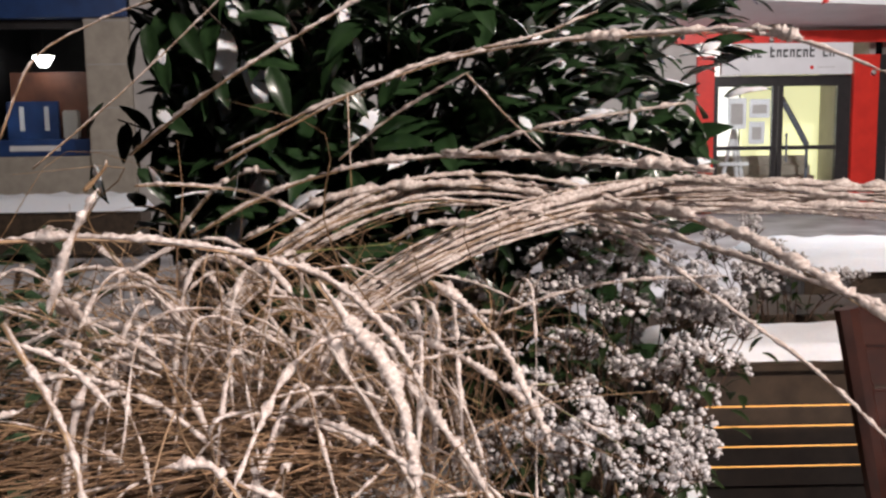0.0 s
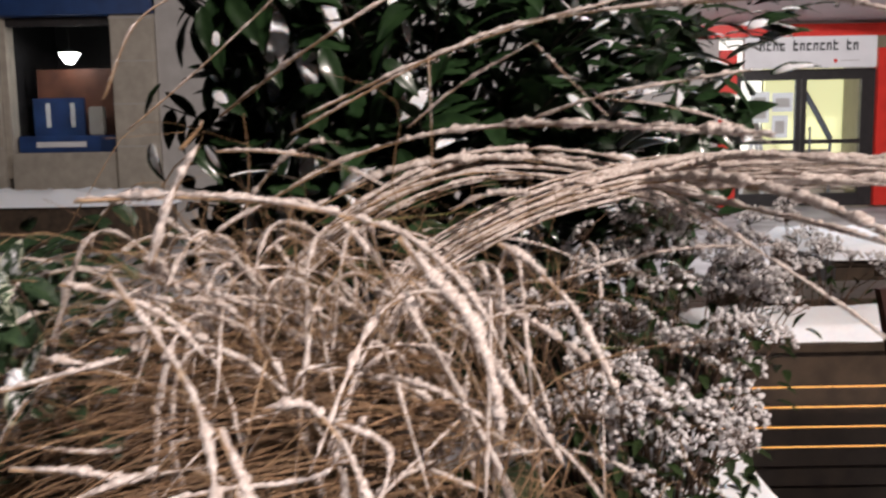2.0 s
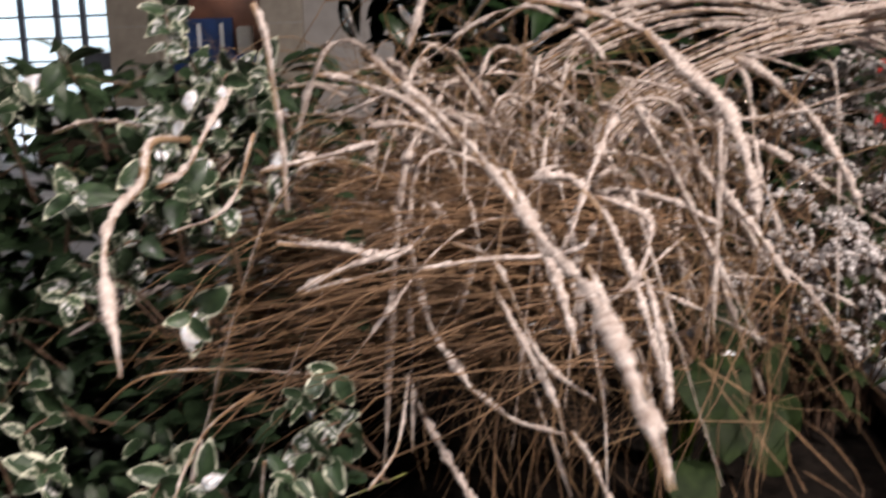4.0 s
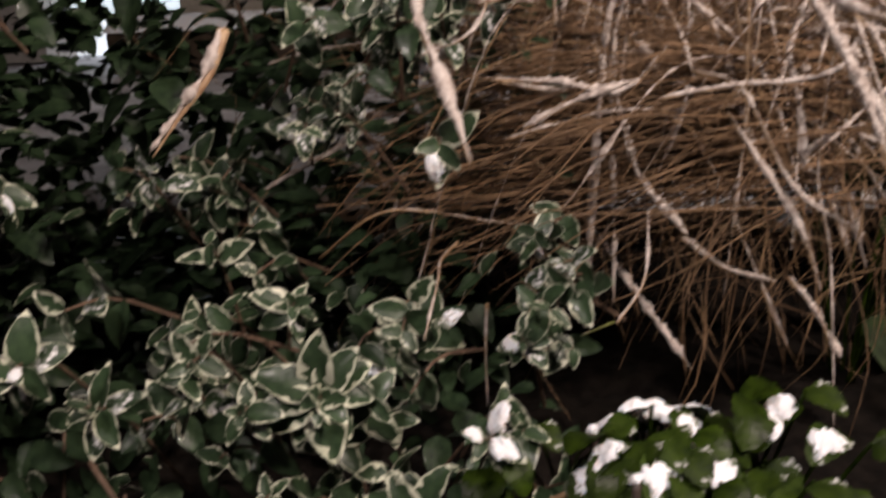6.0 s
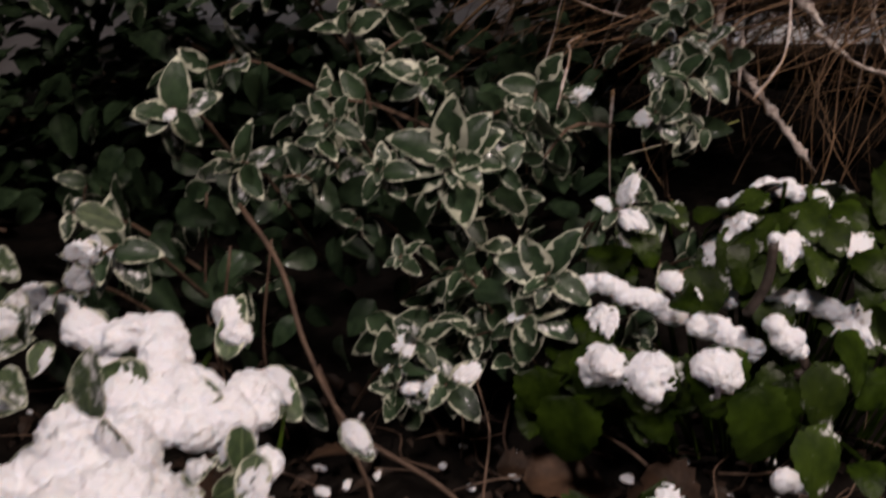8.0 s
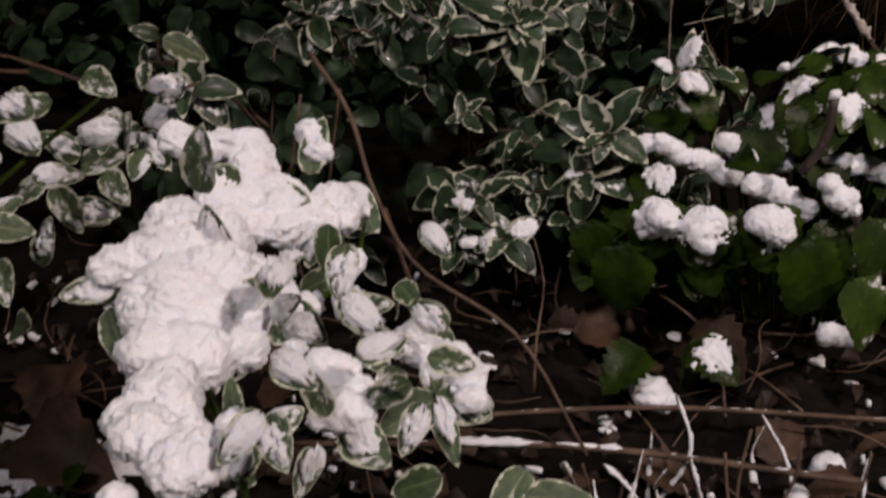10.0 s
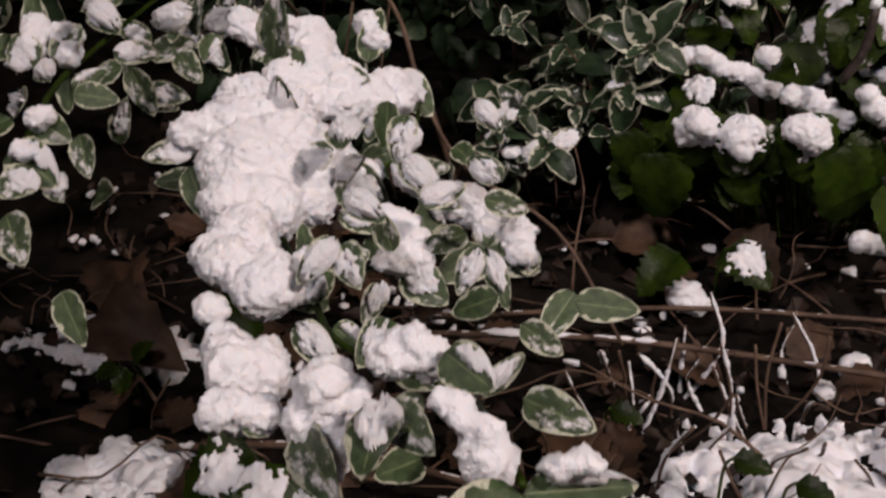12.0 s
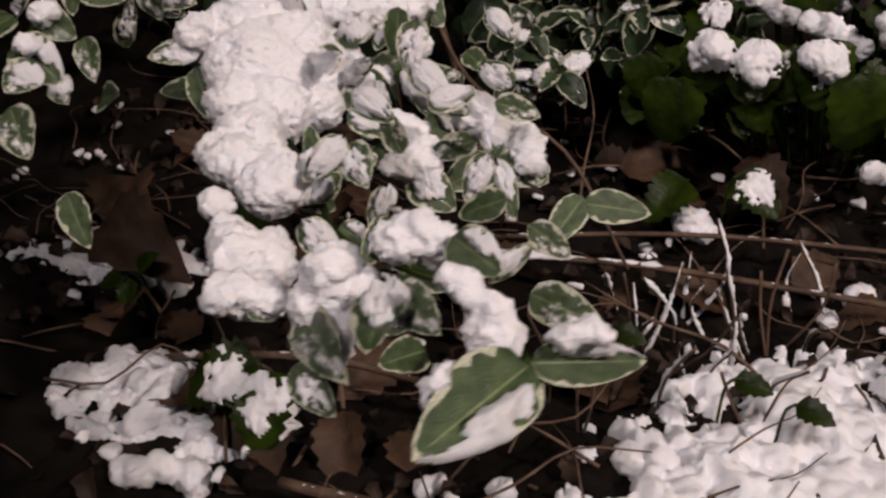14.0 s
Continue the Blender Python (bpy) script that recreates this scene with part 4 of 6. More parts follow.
stem([(-0.015, 1.351, 1.113), (0.023, 1.325, 1.058), (0.068, 1.296, 0.981)], 0.005, 0.009, PALE, 0.9)
stem([(-0.538, 0.827, 1.227), (-0.557, 0.795, 1.157), (-0.605, 0.758, 1.135)], 0.004, 0.003, STRAW, 0.5)
stem([(-0.528, 1.039, 1.281), (-0.468, 1.041, 1.266), (-0.409, 1.041, 1.239), (-0.357, 1.036, 1.186)], 0.005, 0.006, PALE, 0.8)
stem([(-0.476, 1.082, 1.211), (-0.421, 1.086, 1.213), (-0.375, 1.136, 1.184)], 0.005, 0.008, PALE, 0.9)
stem([(-0.609, 1.053, 1.081), (-0.506, 1.106, 1.052), (-0.385, 1.165, 1.051), (-0.285, 1.218, 1.024)], 0.005, 0.005, PALE, 0.6)
stem([(-0.601, 0.807, 1.223), (-0.596, 0.713, 1.228), (-0.575, 0.646, 1.20), (-0.564, 0.574, 1.185), (-0.540, 0.506, 1.160), (-0.508, 0.455, 1.097)], 0.010, 0.0052, PALE, 1.0)
stem([(-0.757, 0.855, 0.904), (-0.674, 0.809, 0.968), (-0.640, 0.911, 0.944), (-0.598, 1.032, 0.900), (-0.530, 1.117, 0.867)], 0.005, 0.002, STRAW, 0.6)
stem([(-0.633, 1.041, 0.869), (-0.626, 0.901, 0.890), (-0.604, 0.774, 0.906), (-0.607, 0.713, 0.867)], 0.005, 0.003, STRAW, 0.4)
stem([(-0.466, 1.222, 0.835), (-0.429, 1.166, 0.792), (-0.383, 1.110, 0.743), (-0.333, 1.063, 0.687)], 0.005, 0.008, PALE, 0.95)
stem([(-0.571, 1.058, 0.998), (-0.514, 1.069, 1.012), (-0.432, 1.104, 1.024), (-0.320, 1.199, 1.008), (-0.193, 1.319, 1.001)], 0.0035, 0.005, PALE, 0.6)
stem([(-0.276, 1.231, 1.122), (-0.183, 1.241, 1.105), (-0.107, 1.292, 1.058), (-0.113, 1.291, 1.008)], 0.005, 0.008, PALE, 0.9)
stem([(-0.335, 1.192, 0.985), (-0.295, 1.161, 0.915), (-0.262, 1.117, 0.835), (-0.217, 1.048, 0.733)], 0.004, 0.004, STRAW, 0.6)
stem([(-0.218, 1.067, 0.817), (-0.190, 1.043, 0.783), (-0.163, 1.005, 0.735)], 0.004, 0.008, PALE, 0.9)
stem([(-0.756, 0.664, 1.172), (-0.765, 0.638, 1.133), (-0.788, 0.623, 1.102), (-0.808, 0.609, 1.073)], 0.012, 0.009, PALE, 1.0)
stem([(-0.574, 0.897, 0.838), (-0.575, 0.880, 0.788), (-0.572, 0.861, 0.726)], 0.004, 0.002, STRAW, 0.3)
stem([(-0.225, 1.137, 1.095), (-0.210, 1.106, 1.024), (-0.205, 1.073, 0.951)], 0.005, 0.007, PALE, 0.9)
stem([(-0.176, 1.095, 1.096), (-0.190, 1.065, 0.949), (-0.175, 1.036, 0.852), (-0.170, 0.974, 0.660)], 0.003, 0.002, STRAW, 0.4)
stem([(-0.432, 1.035, 0.764), (-0.499, 0.964, 0.760), (-0.560, 0.896, 0.761)], 0.003, 0.001, LIMEGRASS, 0.2)
stem([(-0.348, 1.086, 0.862), (-0.292, 1.085, 0.821), (-0.228, 1.093, 0.800)], 0.004, 0.006, PALE, 0.8)


def sheaf(points, n, spread, seed, mat, snow, width=0.0035):
    """A bundle of stems that run side by side."""
    rng = random.Random(seed)
    for k in range(n):
        d = Vector((rng.gauss(0, spread * 0.5), rng.gauss(0, spread), rng.gauss(0, spread)))
        far = Vector((rng.gauss(0, spread), rng.gauss(0, spread), rng.gauss(0, spread * 0.8)))
        last = len(points) - 1
        stem([Vector(p) + d + far * (i / last) for i, p in enumerate(points)], width * rng.uniform(0.7, 1.3), snow * rng.uniform(0.5, 1.2), mat if k % 3 else STRAW, rng.choice((0.1, 0.5, 0.8, 0.95)))


sheaf([(-0.22, 1.46, 0.98), (-0.144, 1.477, 1.185), (0.042, 1.635, 1.285), (0.22, 1.788, 1.325), (0.426, 1.938, 1.345), (0.80, 1.99, 1.34)], 44, 0.017, 3, PALE, 0.006)
sheaf([(-0.42, 1.60, 1.12), (-0.243, 1.692, 1.285), (-0.006, 1.80, 1.375), (0.279, 1.893, 1.35), (0.50, 1.90, 1.25)], 16, 0.014, 4, STRAW, 0.009)
sheaf([(0.30, 1.95, 1.33), (0.60, 1.85, 1.345), (1.05, 1.75, 1.33)], 18, 0.016, 5, STRAW, 0.008)

# snow lying on top of the bundles
stem([(0.02, 1.63, 1.30), (0.22, 1.79, 1.352), (0.43, 1.93, 1.372), (0.80, 1.98, 1.372)], 0.004, 0.015, PALE, 1.0)
stem([(0.10, 1.68, 1.31), (0.30, 1.84, 1.36), (0.55, 1.94, 1.385), (0.95, 1.90, 1.36)], 0.004, 0.014, PALE, 1.0)
stem([(-0.30, 1.66, 1.26), (-0.15, 1.74, 1.352), (0.05, 1.82, 1.395), (0.26, 1.88, 1.375)], 0.004, 0.014, PALE, 1.0)
stem([(0.42, 1.92, 1.36), (0.70, 1.86, 1.375), (1.10, 1.75, 1.355)], 0.004, 0.018, PALE, 1.0)
stem([(0.45, 1.85, 1.32), (0.72, 1.80, 1.34), (1.10, 1.70, 1.315)], 0.004, 0.014, PALE, 0.9)


def tangle(seed):
    """Stems that rise out of the clump, arch over and droop; then the short broken ones between them."""
    rng = random.Random(seed)
    for k in range(120):
        a = rng.gauss(math.pi * 1.10, 0.85)
        reach = rng.uniform(0.25, 0.65)
        way = Vector((math.cos(a), math.sin(a) * 0.8, 0))
        side = Vector((-way.y, way.x, 0)) * rng.gauss(0, 0.06)
        foot = CROWN + Vector((rng.gauss(0, 0.14), rng.gauss(0, 0.10), rng.uniform(0.30, 0.55)))
        top = rng.uniform(0.55, 0.80) - foot.z + CROWN.z
        drop = rng.uniform(0.05, 0.40)
        kink = lambda s: Vector((rng.gauss(0, s), rng.gauss(0, s), rng.gauss(0, s)))
        pts = [foot, foot + way * reach * 0.33 + Vector((0, 0, top * 0.75)) + kink(0.015), foot + way * reach * 0.68 + side + Vector((0, 0, top)) + kink(0.03), foot + way * reach + side * 2 + Vector((0, 0, top - drop)) + kink(0.03)]
        stem(pts, rng.uniform(0.002, 0.005), rng.uniform(0.003, 0.010), PALE if rng.random() < 0.6 else STRAW, rng.choice((0.1, 0.25, 0.5, 0.8)))
    for k in range(110):
        p = CROWN + Vector((rng.uniform(-0.60, 0.24), rng.uniform(-0.36, 0.20), rng.uniform(0.42, 0.80)))
        d = Vector((rng.gauss(-0.1, 1), rng.gauss(-0.1, 0.5), rng.gauss(-0.45, 0.6))).normalized() * rng.uniform(0.10, 0.30)
        bend = Vector((rng.gauss(0, 0.02), rng.gauss(0, 0.02), rng.uniform(0, 0.05)))
        stem([p, p + d * 0.4 + bend, p + d * 0.75 + bend * 0.8, p + d], rng.uniform(0.0015, 0.004), rng.uniform(0.003, 0.009), PALE if rng.random() < 0.55 else STRAW, rng.choice((0.1, 0.1, 0.4, 0.8)))


tangle(8)


def fine_stems():
    """Thin bent straws that fill the clump between the stems."""
    rng = random.Random(44)
    fine = Joined()
    kinds = []
    for s in range(10):
        r2 = random.Random(s + 70)
        pts = [(0, 0, 0), (0.35, r2.gauss(0, 0.06), r2.uniform(0.05, 0.16)), (0.7, r2.gauss(0, 0.10), r2.uniform(0.0, 0.16)), (1, r2.gauss(0, 0.14), r2.uniform(-0.35, -0.02))]
        kinds.append(mesh_of(tube(bmesh.new(), spline(pts, 9), lambda t: 0.0052 * (1 - 0.7 * t), 4, 0.6), STRAW))
    for k in range(420):
        p = CROWN + Vector((rng.gauss(-0.15, 0.24), rng.gauss(-0.02, 0.16), rng.uniform(0.30, 0.78)))
        way = Vector((rng.gauss(-0.35, 0.9), rng.gauss(-0.25, 0.5), rng.gauss(0.0, 0.45)))
        size = rng.uniform(0.16, 0.36)
        fine.add(kinds[k % 10], aim(p, way, (0, 0, 1)) @ pose(0, 0, 0, 0, 0, 90) @ Matrix.Scale(size, 4))
    fine.part("fine_straw", STRAW, grass, "thin bent dry straws")


fine_stems()


def drops():
    """Frozen drops that hang from the highest arching stems."""
    rng = random.Random(4)
    bm = bmesh.new()
    bmesh.ops.create_icosphere(bm, subdivisions=2, radius=0.0032)
    for v in bm.verts:
        v.co.z *= 1.35 if v.co.z > 0 else 1.0
    drop = mesh_of(bm, ICE)
    for arc in (ARC_A, ARC_B, ARC_C, ARC_D):
        path = spline(arc, 40)
        for k in range(16):
            p = path[rng.randrange(8, 40)]
            put("ice_drop", drop, grass, Matrix.Translation(p + Vector((rng.gauss(0, 0.002), rng.gauss(0, 0.002), -0.005))) @ Matrix.Scale(rng.uniform(0.6, 1.2), 4))


def thatch():
    """The fine dead blades that lie swept to one side under the stems, and hang below."""
    rng = random.Random(17)
    blades = Joined()
    kinds = []
    for s in range(8):
        r2 = random.Random(s)
        pts = [(0, 0, 0), (0.33, r2.gauss(0, 0.02), r2.uniform(0, 0.05)), (0.7, r2.gauss(0, 0.04), r2.uniform(-0.02, 0.05)), (1, r2.gauss(0, 0.06), r2.uniform(-0.12, 0.02))]
        kinds.append(mesh_of(tube(bmesh.new(), spline(pts, 7), lambda t: 0.0058 * (1 - 0.7 * t), 3, 0.5), TAWNY))
    for k in range(1450):
        u = rng.random()
        if u < 0.62:      # swept level to the left, over the hedge
            p = Vector((rng.uniform(-0.42, -0.05), 1.38 + rng.gauss(0, 0.10), rng.uniform(0.88, 1.10)))
            way = Vector((-1, rng.gauss(-0.62, 0.22), rng.gauss(0.02, 0.16) + (p.z - 0.9) * 0.5))
            size = rng.uniform(0.25, 0.55)
        elif u < 0.67:    # hanging in front of the crown
            p = Vector((rng.uniform(-0.42, 0.12), 1.28 + rng.gauss(0, 0.08), rng.uniform(0.85, 1.05)))
            way = Vector((rng.gauss(-0.15, 0.5), rng.gauss(-0.4, 0.25), rng.gauss(-0.9, 0.25)))
            size = rng.uniform(0.18, 0.38)
        else:             # the body of the clump
            p = Vector((rng.uniform(-0.55, 0.15), 1.56 + rng.gauss(0, 0.12), rng.uniform(0.68, 1.15)))
            way = Vector((rng.gauss(-0.3, 0.7), rng.gauss(-0.2, 0.5), rng.gauss(0.3, 0.6)))
            size = rng.uniform(0.2, 0.4)
        m = aim(p, way, (0, 0, 1)) @ pose(0, 0, 0, 0, 0, 90) @ Matrix.Diagonal((size, size, size * 1.2, 1))
        blades.add(kinds[k % 8], m)
    blades.part("thatch", TAWNY, grass, "tawny dead blades swept to one side")


thatch()
drops()

# ---- the variegated evergreen hedge ----
def hedge_front(x, z):
    return 0.66 + 0.35 * min(0.0, x + 0.66) + 0.5 * min(0.0, x + 0.90) + 0.25 * max(0.0, x + 0.66) + 0.45 * (z - 0.8)


def hollow(x, z):
    """The gap under the swept blades where the hedge is bare."""
    return ((x + 0.66) / 0.15) ** 2 + ((z - 0.95 - 0.2 * (x + 0.66)) / 0.085) ** 2 < 1 + 0.5 * noise.noise((x * 14, z * 14, 3))


# place, leaf size, leaves, share with broad cream margins, share under snow
ROSETTES = (
    (-0.692, 0.640, 0.838, 1.30, 15, 1.0, 0.0), (-0.705, 0.700, 0.760, 1.00, 9, 0.7, 0.0), (-0.600, 0.600, 0.738, 1.05, 9, 0.8, 0.0),
    (-0.620, 0.600, 0.700, 1.10, 8, 0.4, 0.1), (-0.810, 0.620, 0.875, 0.80, 7, 0.8, 0.0), (-0.800, 0.640, 0.770, 0.95, 6, 0.3, 0.0),
    (-0.740, 0.600, 0.752, 0.60, 6, 0.5, 0.0), (-0.725, 0.575, 0.672, 1.00, 8, 0.3, 0.4), (-0.690, 0.560, 0.640, 1.00, 8, 0.2, 0.2),
    (-0.745, 0.560, 0.630, 0.95, 7, 0.2, 0.1), (-0.550, 0.690, 0.775, 0.95, 7, 0.3, 0.3), (-0.880, 0.560, 0.860, 1.00, 8, 0.1, 0.0),
    (-0.900, 0.500, 0.920, 1.05, 8, 0.1, 0.3), (-0.890, 0.370, 0.850, 1.15, 8, 0.1, 0.6), (-0.515, 0.740, 0.860, 0.80, 8, 0.2, 0.2),
    (-0.755, 0.600, 0.840, 0.85, 7, 0.4, 0.0), (-0.960, 0.380, 0.800, 1.20, 7, 0.1, 0.6), (-0.740, 0.720, 0.900, 0.9, 8, 0.3, 0.0),
)


def hedge():
    rng = random.Random(31)
    base = Vector((-0.85, 1.0, 0.5))
    shrub = thing("variegated_hedge", "bushy evergreen hedge with green leaves edged in cream", "shrub", base)
    kinds = [leaf_mesh(0.039, 0.023, (LEAF, MARGIN), s, fold=0.22, curl=0.25, margin=(0.11, 0.13, 0.16, 0.11, 0.14, 0.32)[s], blunt=0.3) for s in range(6)]
    kinds += [leaf_mesh(0.039, 0.023, (DUSTLEAF, MARGIN), s + 6, fold=0.22, curl=0.25, margin=0.12, blunt=0.3) for s in range(3)]
    plain = [leaf_mesh(0.039, 0.023, LEAF, s + 20, fold=0.22, curl=0.3, blunt=0.3) for s in range(3)]
    caps = [cap_mesh(0.039, 0.023, 0.004, s + 4, 0.6, 0.22, 0.25) for s in range(4)]
    rest, snow = Joined(), Joined()
    near = 0
    for k in range(700):
        x, z = rng.uniform(-1.55, -0.47), rng.uniform(0.60, 1.34)
        if x > -0.56 and z > 0.98:
            continue
        if noise.noise((x * 8.5, 3.1, z * 8.5)) < -0.06 + 0.16 * rng.random() - 0.10 * (x > -0.9):
            continue
        if hollow(x, z) or (x < -0.84 and k % 6 < (5 if z > 0.90 else 4)):
            continue
        if x < -0.78 and z < 0.80 + 0.08 * noise.noise((x * 9, z * 9, 0)):
            continue
        y = hedge_front(x, z) + rng.uniform(-0.03, 0.16)
        p = Vector((x, y, z))
        out = Vector((rng.gauss(0.1, 0.45), -1 + rng.uniform(-0.2, 0.4), rng.gauss(0.25, 0.4))).normalized()
        size = rng.uniform(0.8, 1.35)
        foot = p - out * 0.13 + Vector((0, 0, -0.05))
        path = spline([foot, p - out * 0.05, p], 5)
        part("twig", tube(bmesh.new(), [q - base for q in path], lambda t: 0.0022 - 0.001 * t, 5), TWIG, shrub)
        side = out.cross(Vector((0, 0, 1))).normalized()
        up = side.cross(out)
        spin = rng.uniform(0, 1.57)
        tier = 0
        for j in range(rng.choice((2, 3, 3, 4))):
            for s in (0, math.pi):
                a = spin + 1.57 * j + s + rng.gauss(0, 0.2)
                fan = side * math.cos(a) + up * math.sin(a)
                way = (fan * (0.95 - 0.18 * (2 - min(2, j))) + out * rng.uniform(0.0, 0.55) + Vector((0, 0, -0.25)))
                q = p - out * (0.028 * j)
                m = aim(q - base, way, out + Vector((0, 0, 0.6)), rng.uniform(-50, 50)) @ Matrix.Scale(size * (0.62 if j == 0 else 1.0) * rng.uniform(0.85, 1.15), 4)
                me = kinds[(k + j) % (9 if z > 0.75 and (k < 300 or z > 1.1) else 6)] if rng.random() < 0.86 else plain[j % 3]
                dusty = me in kinds[6:]
                cap = rng.random() < 0.03 + 0.03 * (z > 1.05) + 0.05 * (z > 1.22)
                if dusty or (near < 300 and -1.0 < x and z < 1.0 and y < hedge_front(x, z) + 0.07):
                    near += 1
                    leaf = put("leaf", me, shrub, m)
                    if cap:
                        put("snow_cap", caps[k % 4], leaf, Matrix.Identity(4))
                else:
                    rest.add(me, m)
                    if cap:
                        snow.add(caps[k % 4], m)
    deep = Joined()
    for k in range(1000):
        x, z = rng.uniform(-2.0, -0.5), rng.uniform(0.52, 1.27)
        y = hedge_front(x, z) + rng.uniform(0.30, 0.65)
        if (x < -0.92 and k % 2) or (hollow(x, z) and y < hedge_front(x, z) + 0.45) or (x < -0.75 and z < 0.80 and y < 0.85):
            continue
        m = aim(Vector((x, y, z)) - base, (rng.gauss(0, 1), rng.gauss(-0.4, 0.6), rng.gauss(0, 0.6)), (0, -0.4, 1)) @ Matrix.Scale(rng.uniform(0.8, 1.2), 4)
        deep.add(kinds[k % 6] if k % 6 == 0 else plain[k % 3], m)
    for k in range(150):
        p = Vector((rng.uniform(-1.25, -0.74), rng.uniform(0.56, 0.9), rng.uniform(0.54, 0.82)))
        deep.add(kinds[k % 6] if k % 4 == 0 else plain[k % 3], aim(p - base, (rng.gauss(0, 1), rng.gauss(-0.2, 0.5), rng.gauss(-0.5, 0.5)), (rng.gauss(0, 0.4), -1, 0.3)) @ Matrix.Scale(rng.uniform(0.9, 1.4), 4))
    for k in range(2300):
        p = Vector((rng.uniform(-2.1, -0.62), rng.uniform(1.05, 1.9), rng.uniform(0.52, 1.30)))
        deep.add(plain[k % 3], aim(p - base, (rng.gauss(0, 1), rng.gauss(-0.4, 0.6), rng.gauss(0, 0.6)), (0, -0.4, 1)) @ Matrix.Scale(rng.uniform(1.2, 2.0), 4))
    # full rosettes at the shoot ends that stand out of the hedge, the brightest with broad cream margins
    bright = [leaf_mesh(0.044, 0.027, (LEAF, MARGIN), s + 130, fold=0.24, curl=0.3, margin=(0.2, 0.34, 0.26, 0.42)[s], blunt=0.35, rows=12) for s in range(4)]
    pads = [cap_mesh(0.044, 0.027, 0.006, s + 140, 0.62, 0.24, 0.3) for s in range(3)]
    for x, y, z, size, n, cream, snowy in ROSETTES:
        p = Vector((x, y, z)) - base
        out = Vector((rng.gauss(0.05, 0.2), -0.85, 0.35 + rng.gauss(0, 0.12))).normalized()
        part("twig", tube(bmesh.new(), spline([p - out * 0.16 + Vector((0, 0, -0.07)), p - out * 0.06, p], 6), lambda t: 0.0024 - 0.001 * t, 5), TWIG, shrub)
        side = out.cross(Vector((0, 0, 1))).normalized()
        up = side.cross(out)
        spin = rng.uniform(0, 3)
        for j in range(n):
            a = spin + 2.4 * j
            inner = j < n * 0.3
            fan = side * math.cos(a) + up * math.sin(a)
            way = fan * (0.55 if inner else 1.0) + out * (0.7 if inner else rng.uniform(-0.1, 0.35)) + Vector((0, 0, -0.22))
            m = aim(p - out * (0.004 if inner else 0.012 + 0.018 * j / n), way, out + Vector((0, 0, 0.5)), rng.uniform(-30, 30)) @ Matrix.Scale(size * (0.6 if inner else 1.0) * rng.uniform(0.8, 1.2), 4)
            leaf = put("leaf", bright[j % 4] if rng.random() < cream else kinds[j % 9], shrub, m)
            if rng.random() < snowy and way.z > -0.75:
                put("snow_cap", pads[j % 3], leaf, Matrix.Identity(4))
    rest.part("outer_leaves", (LEAF, MARGIN), shrub)
    deep.part("inner_leaves", (LEAF, MARGIN), shrub)
    snow.part("snow", SNOW, shrub)
    # long wandering shoots
    for pts in (((-0.852, 0.513, 0.835), (-0.805, 0.483, 0.793), (-0.770, 0.443, 0.740), (-0.718, 0.403, 0.694), (-0.628, 0.384, 0.652), (-0.561, 0.342, 0.578)),
                ((-0.758, 0.435, 0.728), (-0.745, 0.445, 0.655), (-0.724, 0.435, 0.601), (-0.726, 0.410, 0.570))):
        part("long_shoot", tube(bmesh.new(), spline([Vector(p) - base for p in pts], 24), lambda t: 0.0026 - 0.001 * t, 6), TWIG, shrub, smooth=True)
    for x0, y0, z0, x1, z1 in ((-0.86, 0.5, 0.80, -0.90, 0.55), (-0.83, 0.52, 0.80, -0.86, 0.56), (-0.95, 0.62, 0.8, -0.98, 0.5), (-0.7, 0.8, 0.8, -0.72, 0.5)):
        part("bare_stalk", tube(bmesh.new(), spline([Vector((x0, y0, z0)) - base, Vector(((x0 + x1) / 2 - 0.01, y0, (z0 + z1) / 2)) - base, Vector((x1, y0 + 0.03, z1)) - base], 10), lambda t: 0.0015, 5), TWIG, shrub, smooth=True)


hedge()


